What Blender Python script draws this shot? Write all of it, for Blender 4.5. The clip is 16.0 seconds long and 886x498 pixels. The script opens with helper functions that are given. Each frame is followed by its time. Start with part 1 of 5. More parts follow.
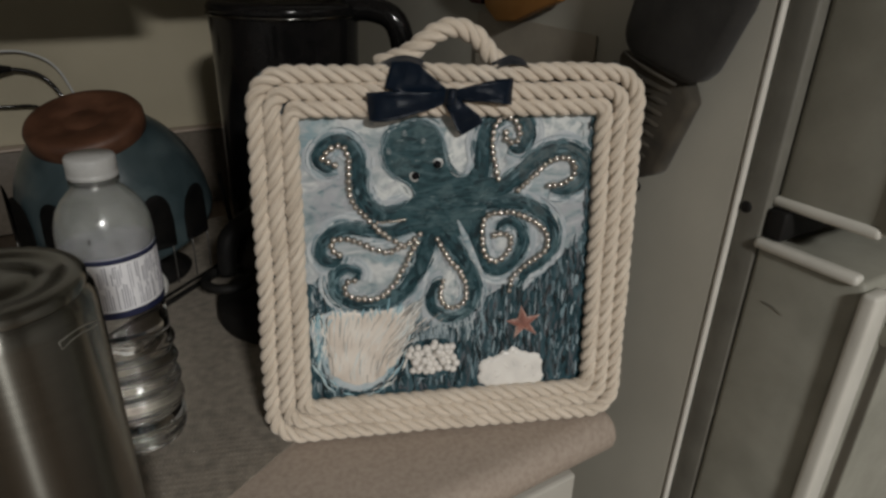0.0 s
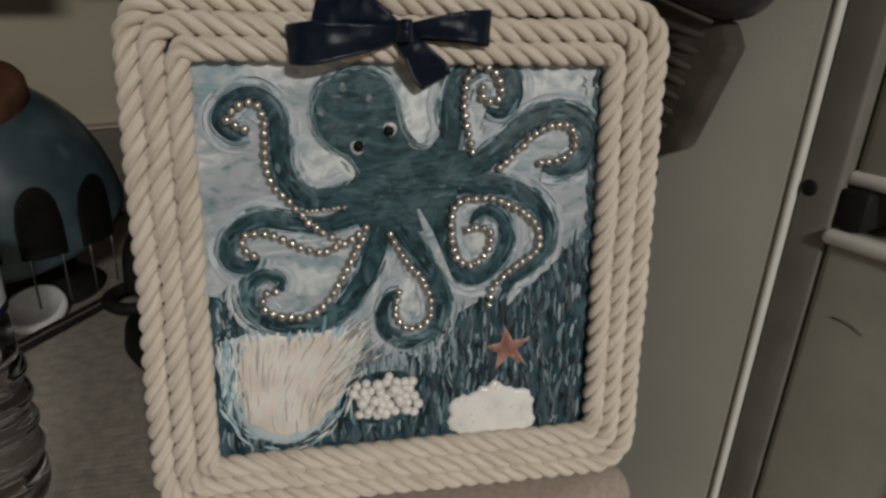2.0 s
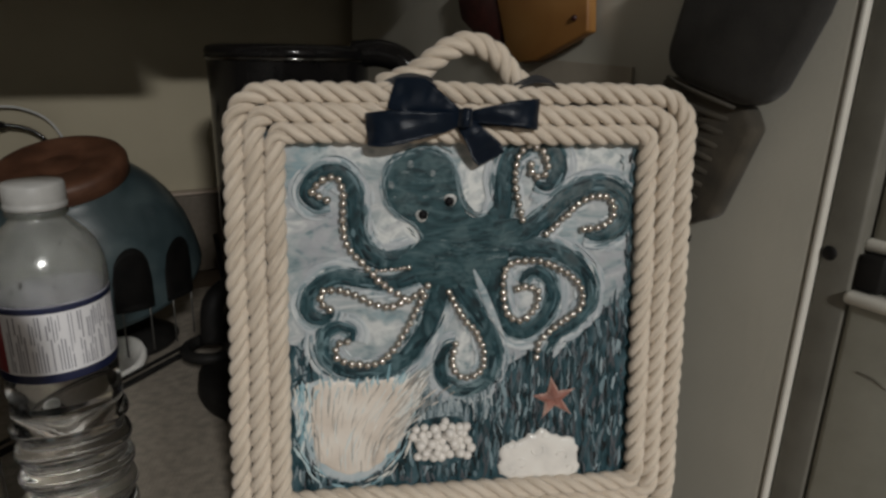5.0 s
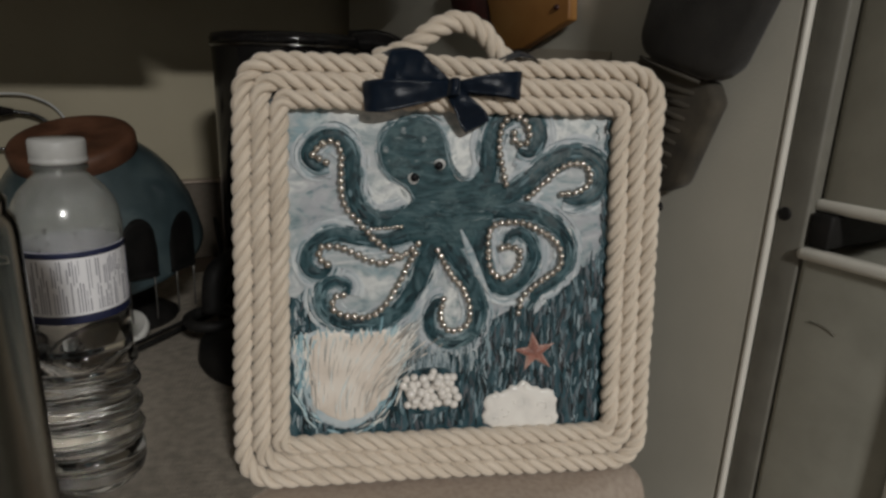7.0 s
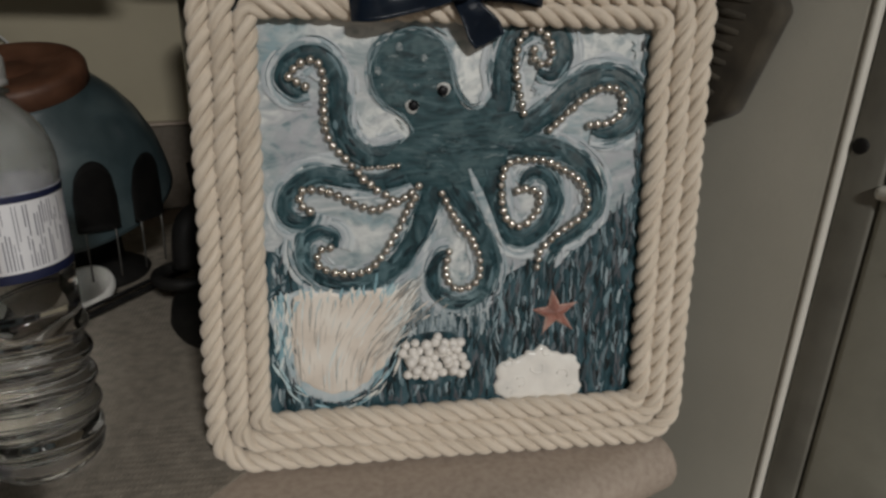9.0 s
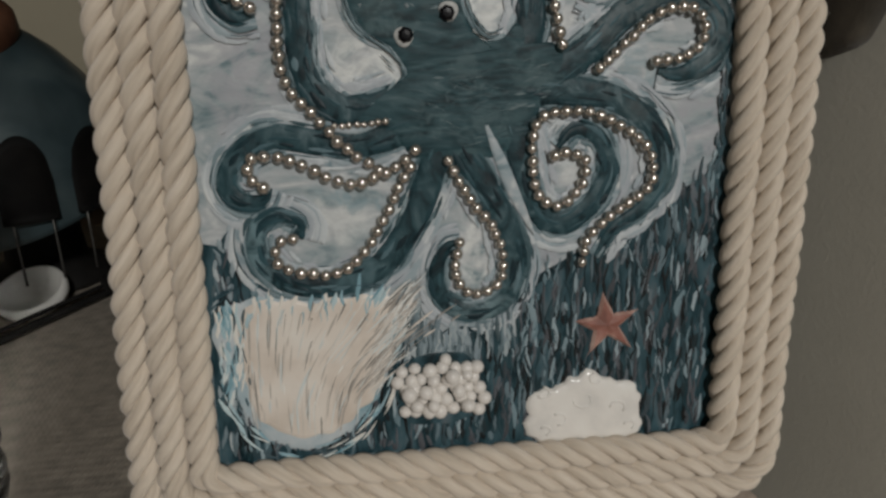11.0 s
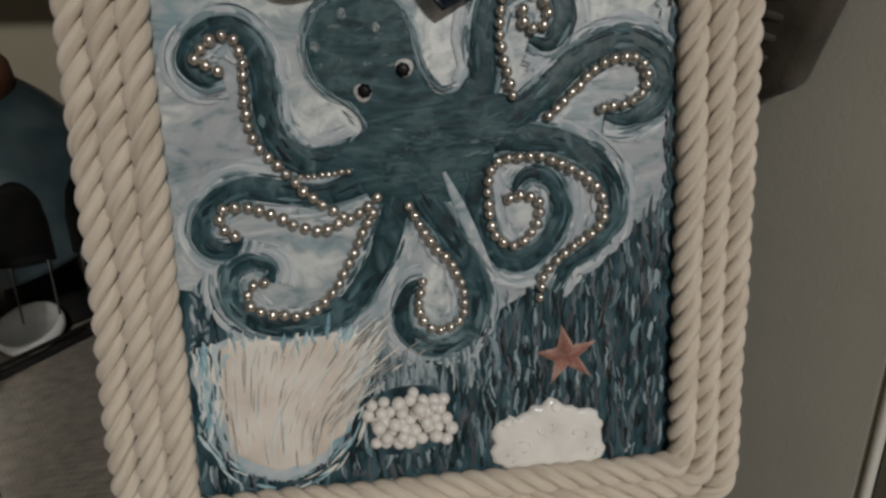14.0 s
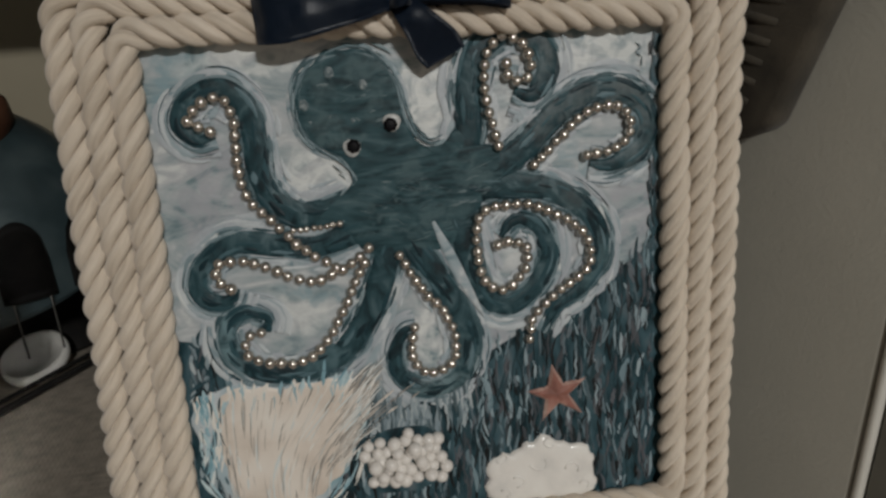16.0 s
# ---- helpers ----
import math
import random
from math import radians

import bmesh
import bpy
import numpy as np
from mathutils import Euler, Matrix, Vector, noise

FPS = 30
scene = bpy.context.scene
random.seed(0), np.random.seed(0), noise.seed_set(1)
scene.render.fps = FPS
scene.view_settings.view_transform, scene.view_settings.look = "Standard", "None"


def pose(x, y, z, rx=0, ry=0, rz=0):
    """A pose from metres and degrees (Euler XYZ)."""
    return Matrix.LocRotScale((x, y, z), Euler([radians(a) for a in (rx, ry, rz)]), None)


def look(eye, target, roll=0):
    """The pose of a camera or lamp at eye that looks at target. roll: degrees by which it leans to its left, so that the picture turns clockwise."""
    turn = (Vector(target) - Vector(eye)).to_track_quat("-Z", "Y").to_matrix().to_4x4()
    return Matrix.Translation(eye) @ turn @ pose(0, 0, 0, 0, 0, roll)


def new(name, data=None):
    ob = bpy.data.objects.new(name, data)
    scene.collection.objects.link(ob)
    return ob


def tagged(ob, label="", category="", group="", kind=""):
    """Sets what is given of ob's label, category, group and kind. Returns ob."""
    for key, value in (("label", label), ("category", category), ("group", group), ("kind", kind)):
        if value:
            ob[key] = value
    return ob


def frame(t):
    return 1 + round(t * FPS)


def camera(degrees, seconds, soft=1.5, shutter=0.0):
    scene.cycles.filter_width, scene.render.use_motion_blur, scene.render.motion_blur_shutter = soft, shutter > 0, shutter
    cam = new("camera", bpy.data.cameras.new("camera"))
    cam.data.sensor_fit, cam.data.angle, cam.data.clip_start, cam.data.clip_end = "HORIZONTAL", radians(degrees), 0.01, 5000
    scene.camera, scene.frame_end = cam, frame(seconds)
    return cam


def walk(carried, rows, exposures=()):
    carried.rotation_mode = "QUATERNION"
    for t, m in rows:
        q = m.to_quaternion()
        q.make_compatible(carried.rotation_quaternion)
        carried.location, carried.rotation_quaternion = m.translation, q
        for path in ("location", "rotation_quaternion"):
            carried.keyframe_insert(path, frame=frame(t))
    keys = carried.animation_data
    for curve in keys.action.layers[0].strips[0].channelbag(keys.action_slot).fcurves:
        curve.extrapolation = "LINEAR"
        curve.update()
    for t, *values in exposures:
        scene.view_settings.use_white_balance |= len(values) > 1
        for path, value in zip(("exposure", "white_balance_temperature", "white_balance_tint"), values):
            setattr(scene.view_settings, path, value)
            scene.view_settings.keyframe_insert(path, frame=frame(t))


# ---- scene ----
cam = camera(68.7, 16.0, soft=2.8)
PATH = [
    (0, (-0.018, -0.012, 1.254), (0.053, 1.8, 0.411), 1.5),
    (0.5, (-0.012, 0.011, 1.234), (0.069, 1.807, 0.358), 1.7),
    (1, (-0.007, 0.041, 1.225), (0.063, 1.85, 0.374), 2.3),
    (1.5, (-0.005, 0.071, 1.211), (0.079, 1.921, 0.456), 2.2),
    (2, (0.002, 0.095, 1.188), (0.122, 1.939, 0.422), 1.9),
    (2.5, (0.005, 0.091, 1.201), (0.109, 1.943, 0.453), 1.9),
    (3, (0.005, 0.081, 1.206), (0.113, 1.939, 0.475), 1.7),
    (3.5, (0.001, 0.072, 1.212), (0.095, 1.94, 0.501), 1.4),
    (4, (-0.01, 0.068, 1.209), (0.032, 1.938, 0.499), 1.0),
    (4.2, (-0.013, 0.066, 1.206), (0.01, 1.945, 0.521), 0.7),
    (6.3, (-0.005, 0.029, 1.184), (-0.016, 1.954, 0.642), 1.9),
    (6.5, (-0.007, 0.026, 1.177), (0.004, 1.948, 0.624), 2.0),
    (7, (-0.008, 0.012, 1.177), (0.02, 1.937, 0.635), 1.9),
    (7.5, (-0.001, 0.008, 1.172), (0.024, 1.922, 0.59), 1.3),
    (8, (-0.001, 0.022, 1.166), (0.026, 1.914, 0.519), 1.1),
    (8.5, (-0.006, 0.05, 1.158), (0.033, 1.94, 0.507), 1.6),
    (9, (-0.014, 0.076, 1.155), (0.041, 1.953, 0.467), 1.7),
    (9.2, (-0.016, 0.085, 1.153), (0.041, 1.957, 0.452), 2.1),
    (11.3, (-0.002, 0.177, 1.11), (-0.059, 2.048, 0.404), -0.8),
    (11.5, (0.001, 0.179, 1.106), (-0.087, 2.03, 0.352), -1.4),
    (12, (0.013, 0.181, 1.107), (-0.04, 2.037, 0.364), -1.3),
    (12.5, (0.012, 0.183, 1.117), (-0.022, 2.055, 0.412), -0.7),
    (13, (0.002, 0.178, 1.127), (-0.049, 2.057, 0.445), -1.0),
    (13.5, (0.01, 0.169, 1.129), (-0.017, 2.043, 0.432), -1.0),
    (14, (0.013, 0.16, 1.134), (-0.021, 2.045, 0.468), -1.2),
    (14.5, (0.021, 0.156, 1.141), (0.003, 2.053, 0.507), -1.2),
    (15, (0.015, 0.158, 1.146), (-0.039, 2.048, 0.496), -1.8),
    (15.5, (0.014, 0.158, 1.152), (-0.045, 2.033, 0.459), -2.4),
    (16, (0.019, 0.161, 1.158), (-0.024, 2.039, 0.471), -2.5),
]
walk(cam, [(t, look(eye, target, roll)) for t, eye, target, roll in PATH], [(0, 0.0), (8.5, 0.0), (11.3, -0.14), (16, -0.14)])

# ---------------------------------------------------------------- light
ROOM = pose(0, 0, 0, 0, 0, 31)          # the kitchen's own axes: a along the counter, b towards the wall
COUNTER = 0.905
WALL = 0.96

world = bpy.data.worlds.new("night")
world.use_nodes = True
world.node_tree.nodes["Background"].inputs[0].default_value = (0.9, 0.85, 0.8, 1)
world.node_tree.nodes["Background"].inputs[1].default_value = 0.008
scene.world = world

LAMP = ROOM @ Vector((-0.25, -2.15, 2.34))
bulb = bpy.data.lights.new("ceiling_bulb", "AREA")
bulb.shape, bulb.size, bulb.energy, bulb.color = "DISK", 0.30, 88.0, (1.0, 0.985, 0.955)
lamp_ob = new("ceiling_bulb", bulb)
lamp_ob.matrix_world = look(LAMP, LAMP - Vector((0, 0, 1)))


# ---------------------------------------------------------------- materials
def material(name, colours, scale=40.0, rough=0.5, metal=0.0, bump=0.1, bump_scale=300.0, stretch=(1, 1, 1), coord="Object",
             detail=6.0, distort=0.0, per_object=0.0, per_island=0.0, transmission=0.0, ior=1.45, sheen=0.0, coat=0.0, spread=(0.3, 0.7), rough_var=0.1, bump_dist=0.0006, spec=0.5):
    m = bpy.data.materials.new(name)
    m.use_nodes = True
    t = m.node_tree
    n, l = t.nodes, t.links
    p = n["Principled BSDF"]
    tc = n.new("ShaderNodeTexCoord")
    mp = n.new("ShaderNodeMapping")
    mp.inputs["Scale"].default_value = stretch
    l.new(tc.outputs[coord], mp.inputs["Vector"])
    vec = mp.outputs["Vector"]
    if per_object:
        oi = n.new("ShaderNodeObjectInfo")
        add = n.new("ShaderNodeVectorMath")
        add.operation = "MULTIPLY_ADD"
        l.new(oi.outputs["Random"], add.inputs[0])
        add.inputs[1].default_value = (7.3, 3.1, 5.7)
        l.new(vec, add.inputs[2])
        vec = add.outputs[0]
    a = n.new("ShaderNodeTexNoise")
    a.inputs["Scale"].default_value, a.inputs["Detail"].default_value, a.inputs["Distortion"].default_value = scale, detail, distort
    l.new(vec, a.inputs["Vector"])
    r = n.new("ShaderNodeValToRGB")
    e = r.color_ramp.elements
    k = len(colours)
    while len(e) < k:
        e.new(0.5)
    for i, c in enumerate(colours):
        e[i].position = spread[0] + (spread[1] - spread[0]) * i / max(1, k - 1)
        e[i].color = (*c, 1)
    if per_island:
        geo = n.new("ShaderNodeNewGeometry")
        mix = n.new("ShaderNodeMix")
        mix.inputs[0].default_value = per_island
        l.new(a.outputs["Fac"], mix.inputs[2])
        l.new(geo.outputs["Random Per Island"], mix.inputs[3])
        l.new(mix.outputs[0], r.inputs["Fac"])
    else:
        l.new(a.outputs["Fac"], r.inputs["Fac"])
    l.new(r.outputs["Color"], p.inputs["Base Color"])
    b = n.new("ShaderNodeTexNoise")
    b.inputs["Scale"].default_value, b.inputs["Detail"].default_value = bump_scale, 4.0
    l.new(vec, b.inputs["Vector"])
    if bump:
        bp = n.new("ShaderNodeBump")
        bp.inputs["Strength"].default_value, bp.inputs["Distance"].default_value = bump, bump_dist
        l.new(b.outputs["Fac"], bp.inputs["Height"])
        l.new(bp.outputs["Normal"], p.inputs["Normal"])
    mr = n.new("ShaderNodeMapRange")
    mr.inputs["To Min"].default_value, mr.inputs["To Max"].default_value = max(0.02, rough - rough_var), min(1.0, rough + rough_var)
    l.new(b.outputs["Fac"], mr.inputs["Value"])
    l.new(mr.outputs["Result"], p.inputs["Roughness"])
    p.inputs["Metallic"].default_value = metal
    p.inputs["IOR"].default_value = ior
    p.inputs["Specular IOR Level"].default_value = spec
    p.inputs["Transmission Weight"].default_value = transmission
    p.inputs["Sheen Weight"].default_value = sheen
    p.inputs["Coat Weight"].default_value = coat
    return m


ROPE = material("cotton_rope", [(0.54, 0.458, 0.362), (0.685, 0.594, 0.482), (0.765, 0.674, 0.562)], 90, 0.9, bump=0.9, bump_scale=1.0, stretch=(300, 2600, 1), coord="UV", sheen=0.3, bump_dist=0.0005)
for nd in ROPE.node_tree.nodes:
    if nd.type == "TEX_NOISE" and nd.inputs["Scale"].default_value == 90:
        nd.inputs["Scale"].default_value = 0.12
SKY = material("pale_blue_paint", [(0.15, 0.22, 0.24), (0.33, 0.385, 0.40), (0.45, 0.475, 0.485), (0.66, 0.68, 0.66)], 34, 0.45, bump=0.8, bump_scale=160, stretch=(0.8, 1, 1.7), distort=2.2, detail=11, spread=(0.33, 0.68))


def soft_patches(mat, patches):
    """Mixes soft-edged patches of pigment into a material: (right, up, half width, half height in mm, colour, strength)."""
    t = mat.node_tree
    n, l = t.nodes, t.links
    p = n["Principled BSDF"]
    col = p.inputs["Base Color"].links[0].from_socket
    tc = n.new("ShaderNodeTexCoord")
    wob = n.new("ShaderNodeTexNoise")
    wob.inputs["Scale"].default_value, wob.inputs["Detail"].default_value = 90.0, 10.0
    l.new(tc.outputs["Object"], wob.inputs["Vector"])
    shift = n.new("ShaderNodeVectorMath")
    shift.operation = "MULTIPLY_ADD"
    l.new(wob.outputs["Color"], shift.inputs[0])
    shift.inputs[1].default_value = (0.030, 0.0, 0.030)
    l.new(tc.outputs["Object"], shift.inputs[2])
    grain = n.new("ShaderNodeTexNoise")
    grain.inputs["Scale"].default_value, grain.inputs["Detail"].default_value, grain.inputs["Distortion"].default_value = 110.0, 8.0, 1.2
    l.new(tc.outputs["Object"], grain.inputs["Vector"])
    broken = n.new("ShaderNodeMapRange")
    broken.inputs["From Min"].default_value, broken.inputs["From Max"].default_value, broken.inputs["To Min"].default_value = 0.37, 0.57, 0.0
    l.new(grain.outputs["Fac"], broken.inputs["Value"])
    for x, z, rx, rz, colour, strength in patches:
        m = n.new("ShaderNodeMapping")
        m.vector_type = "TEXTURE"
        m.inputs["Location"].default_value = (x / 1000 + 0.015, 0, z / 1000 + 0.015)
        m.inputs["Scale"].default_value = (rx / 1000, 1, rz / 1000)
        l.new(shift.outputs[0], m.inputs["Vector"])
        d = n.new("ShaderNodeVectorMath")
        d.operation = "LENGTH"
        l.new(m.outputs[0], d.inputs[0])
        r = n.new("ShaderNodeMapRange")
        r.interpolation_type = "SMOOTHSTEP"
        r.inputs["From Min"].default_value, r.inputs["From Max"].default_value = 1.25, 0.6
        r.inputs["To Max"].default_value = strength
        l.new(d.outputs["Value"], r.inputs["Value"])
        cut = n.new("ShaderNodeMath")
        cut.operation = "MULTIPLY"
        l.new(r.outputs["Result"], cut.inputs[0])
        l.new(broken.outputs["Result"], cut.inputs[1])
        mx = n.new("ShaderNodeMix")
        mx.data_type = "RGBA"
        l.new(cut.outputs[0], mx.inputs[0])
        l.new(col, mx.inputs[6])
        mx.inputs[7].default_value = (*colour, 1)
        col = mx.outputs[2]
    l.new(col, p.inputs["Base Color"])


WHITE, LILAC, BLUE, GREY = (0.70, 0.72, 0.70), (0.38, 0.39, 0.42), (0.22, 0.33, 0.37), (0.27, 0.33, 0.35)
soft_patches(SKY, [(-92, 92, 16, 18, BLUE, 0.8), (-85, 50, 16, 26, LILAC, 0.8), (-62, 98, 30, 8, WHITE, 0.7), (5, 82, 13, 22, WHITE, 1.0), (-44, 54, 16, 16, WHITE, 0.9), (-30, 46, 14, 8, WHITE, 0.8),
                   (78, 97, 30, 9, WHITE, 0.8), (46, 70, 10, 12, WHITE, 0.9), (94, 30, 12, 26, LILAC, 0.8), (70, 50, 16, 8, BLUE, 0.5), (-58, -6, 20, 10, WHITE, 0.6), (-50, 3, 14, 4, BLUE, 0.7),
                   (0, -22, 8, 16, WHITE, 0.8), (-98, 10, 8, 20, GREY, 0.7), (-30, -22, 10, 14, GREY, 0.6), (26, -22, 14, 10, LILAC, 0.7), (40, 20, 8, 16, WHITE, 0.5), (60, 10, 8, 18, LILAC, 0.6), (14, 12, 6, 20, WHITE, 0.7)])
HALO = material("light_blue_paint", [(0.19, 0.27, 0.30), (0.33, 0.40, 0.43), (0.42, 0.46, 0.48), (0.60, 0.64, 0.63)], 62, 0.45, bump=0.7, bump_scale=190, stretch=(0.9, 1, 1.5), distort=1.8, detail=11, spread=(0.34, 0.66))
TEAL = material("dark_teal_paint", [(0.008, 0.020, 0.025), (0.016, 0.044, 0.053), (0.028, 0.068, 0.080), (0.075, 0.125, 0.14), (0.19, 0.25, 0.265)], 70, 0.45, bump=0.8, bump_scale=170, stretch=(1.1, 1, 0.9), detail=11, distort=2.0, spread=(0.36, 0.80), spec=0.25)
DULL = (0.115, 0.145, 0.15)
soft_patches(TEAL, [(84, 76, 20, 11, DULL, 0.75), (60, 66, 16, 12, DULL, 0.6), (50, 98, 12, 14, DULL, 0.7), (93, 58, 10, 12, DULL, 0.6), (70, 38, 16, 9, DULL, 0.35), (76, 6, 8, 16, (0.10, 0.17, 0.185), 0.6),
                    (34, 5, 14, 9, (0.09, 0.15, 0.165), 0.55), (-82, 26, 18, 6, (0.05, 0.10, 0.115), 0.5), (-86, -18, 8, 16, (0.20, 0.31, 0.34), 0.7), (-46, -27, 24, 6, (0.09, 0.16, 0.18), 0.6), (12, -34, 10, 12, (0.16, 0.24, 0.26), 0.6),
                    (-2, -46, 16, 5, (0.20, 0.29, 0.31), 0.7), (-78, 88, 16, 6, (0.07, 0.12, 0.13), 0.5)])
BODY = material("teal_body_paint", [(0.010, 0.027, 0.033), (0.020, 0.052, 0.061), (0.036, 0.082, 0.094), (0.075, 0.125, 0.138), (0.18, 0.23, 0.24)], 58, 0.5, bump=0.6, bump_scale=180, stretch=(0.55, 1, 1.9), detail=11, distort=2.4, spread=(0.34, 0.78), spec=0.2)
soft_patches(BODY, [(-40, 94, 7, 5, (0.05, 0.10, 0.11), 0.6), (-22, 93, 6, 3, (0.05, 0.095, 0.105), 0.6), (-36, 71, 9, 3, (0.05, 0.075, 0.08), 0.5), (-20, 47, 8, 3, (0.06, 0.11, 0.125), 0.5), (10, 25, 8, 4, (0.06, 0.12, 0.135), 0.6), (20, 54, 8, 3, (0.06, 0.11, 0.12), 0.6), (-2, 44, 7, 1.6, (0.13, 0.19, 0.20), 0.5), (-14, 34, 6, 1.6, (0.12, 0.18, 0.19), 0.5), (14, 42, 5, 1.6, (0.13, 0.19, 0.20), 0.5)]
             + [(x, z, rx, rz, (0.08, 0.132, 0.142), k) for x, z, rx, rz, k in ((-38, 88, 9, 8, 0.7), (-18, 92, 8, 6, 0.6), (-30, 66, 10, 4, 0.8), (-40, 75, 8, 4, 0.7), (-14, 80, 7, 7, 0.5), (-5, 52, 8, 4, 0.7),
                                                                                 (24, 48, 9, 4, 0.8), (4, 34, 10, 4, 0.7), (-22, 28, 8, 4, 0.6), (18, 30, 7, 5, 0.7), (-2, 24, 8, 4, 0.7), (-24, 40, 7, 4, 0.6))])
SPOT = material("grey_spot_paint", [(0.022, 0.05, 0.058), (0.09, 0.13, 0.14), (0.32, 0.35, 0.35)], 330, 0.45, bump=0.5, bump_scale=300, detail=8, distort=1.0)
EDGE_STROKES = material("edge_strokes", [(0.02, 0.055, 0.066), (0.05, 0.10, 0.115), (0.10, 0.16, 0.18), (0.17, 0.24, 0.265), (0.26, 0.33, 0.35)], 200, 0.45, bump=0.3, bump_scale=500, per_island=0.9, spread=(0.05, 0.95))
BODY_STROKES = material("body_strokes", [(0.010, 0.028, 0.034), (0.020, 0.054, 0.064), (0.034, 0.078, 0.090), (0.060, 0.105, 0.117), (0.115, 0.165, 0.175), (0.30, 0.34, 0.34)], 200, 0.45, bump=0.3, bump_scale=500, per_island=0.85, spread=(0.1, 1.0), spec=0.25)
SEABED = material("seabed_paint", [(0.006, 0.014, 0.018), (0.016, 0.044, 0.055), (0.05, 0.10, 0.12), (0.11, 0.14, 0.155)], 60, 0.4, bump=0.7, bump_scale=120, stretch=(2.0, 1, 0.6), detail=8, spec=0.25)
STROKE = material("seabed_strokes", [(0.003, 0.005, 0.006), (0.006, 0.012, 0.015), (0.014, 0.042, 0.052), (0.022, 0.060, 0.074), (0.060, 0.064, 0.072), (0.11, 0.12, 0.135), (0.14, 0.22, 0.25), (0.34, 0.42, 0.45)], 200, 0.38, bump=0.4, bump_scale=400, per_island=0.96, spread=(0.08, 0.97))
TEAL_STROKES = material("teal_strokes", [(0.006, 0.018, 0.024), (0.010, 0.032, 0.041), (0.016, 0.048, 0.060), (0.024, 0.066, 0.080), (0.045, 0.10, 0.118), (0.16, 0.24, 0.27)], 200, 0.42, bump=0.3, bump_scale=500, per_island=0.96, spread=(0.05, 1.0), spec=0.25)
PALE_STROKES = material("pale_strokes", [(0.22, 0.30, 0.33), (0.33, 0.40, 0.43), (0.40, 0.43, 0.46), (0.47, 0.51, 0.53), (0.55, 0.59, 0.60), (0.70, 0.71, 0.68)], 90, 0.45, bump=0.6, bump_scale=260, per_island=0.55, detail=10, spread=(0.05, 0.95))
SHELL = material("cream_shell_paint", [(0.62, 0.54, 0.46), (0.74, 0.67, 0.59), (0.80, 0.76, 0.69)], 50, 0.38, bump=0.5, bump_scale=200, detail=8)
RIM_STROKES = material("rim_strokes", [(0.16, 0.32, 0.38), (0.30, 0.46, 0.52), (0.46, 0.60, 0.63), (0.62, 0.68, 0.67), (0.74, 0.72, 0.66), (0.78, 0.74, 0.67)], 200, 0.42, bump=0.3, bump_scale=500, per_island=0.9, spread=(0.05, 0.95))
SHELL_RIM = material("pale_turquoise_paint", [(0.22, 0.36, 0.41), (0.38, 0.48, 0.52), (0.50, 0.55, 0.57), (0.62, 0.66, 0.66)], 55, 0.4, bump=0.5, bump_scale=200)
DRIP = material("drip_paint", [(0.045, 0.075, 0.085), (0.12, 0.17, 0.19), (0.22, 0.28, 0.31), (0.31, 0.37, 0.39), (0.46, 0.50, 0.51)], 120, 0.45, bump=0.5, bump_scale=300, per_island=0.75, detail=9, spread=(0.1, 0.9))
SCRATCH = material("shell_grooves", [(0.19, 0.18, 0.165), (0.40, 0.365, 0.325), (0.58, 0.53, 0.47), (0.70, 0.64, 0.57), (0.62, 0.68, 0.68), (0.82, 0.79, 0.73)], 200, 0.4, bump=0, per_island=0.96, spread=(0.02, 0.98))
CLAM = material("glossy_white_shell", [(0.70, 0.68, 0.64), (0.80, 0.77, 0.72), (0.84, 0.82, 0.77)], 90, 0.22, bump=0.6, bump_scale=120, detail=6)
CORAL = material("coral_paint", [(0.20, 0.085, 0.065), (0.30, 0.13, 0.10), (0.46, 0.27, 0.22)], 120, 0.45, bump=0.5, bump_scale=300)
CORAL_EDGE = material("pale_coral_paint", [(0.30, 0.15, 0.12), (0.46, 0.29, 0.24), (0.62, 0.47, 0.40)], 120, 0.45, bump=0.5, bump_scale=300)
BEAD = material("pale_gold_bead", [(0.50, 0.46, 0.41), (0.76, 0.72, 0.66)], 300, 0.22, metal=0.9, bump=0.0, per_object=1, rough_var=0.06)
PEARL = material("white_pearl", [(0.70, 0.66, 0.61), (0.82, 0.79, 0.74)], 200, 0.18, bump=0.0, coat=0.6, per_object=1, rough_var=0.04)
SILVER = material("white_enamel", [(0.38, 0.39, 0.38), (0.58, 0.58, 0.56)], 400, 0.3, bump=0)
GEM = material("black_gem", [(0.004, 0.004, 0.005), (0.01, 0.01, 0.012)], 100, 0.3, bump=0, rough_var=0.1, spec=0.15)
SATIN = material("navy_satin", [(0.002, 0.007, 0.017), (0.004, 0.014, 0.034), (0.007, 0.024, 0.052)], 30, 0.38, bump=0.35, bump_scale=2.0, stretch=(500, 60, 1), coord="UV", sheen=0.2, rough_var=0.06, bump_dist=0.0002)
BOARD = material("painted_board", [(0.05, 0.07, 0.08), (0.09, 0.11, 0.12)], 60, 0.7)
LAMINATE = material("taupe_laminate", [(0.32, 0.26, 0.212), (0.375, 0.308, 0.254), (0.41, 0.344, 0.286)], 260, 0.5, bump=0.25, bump_scale=900, detail=8, bump_dist=0.0002)
# brown laminate darkened further to carry the shadow on the backsplash
SHADED_LAMINATE = material("shaded_brown_laminate", [(0.085, 0.070, 0.054), (0.115, 0.096, 0.076)], 160, 0.5, bump=0.2, bump_scale=600)
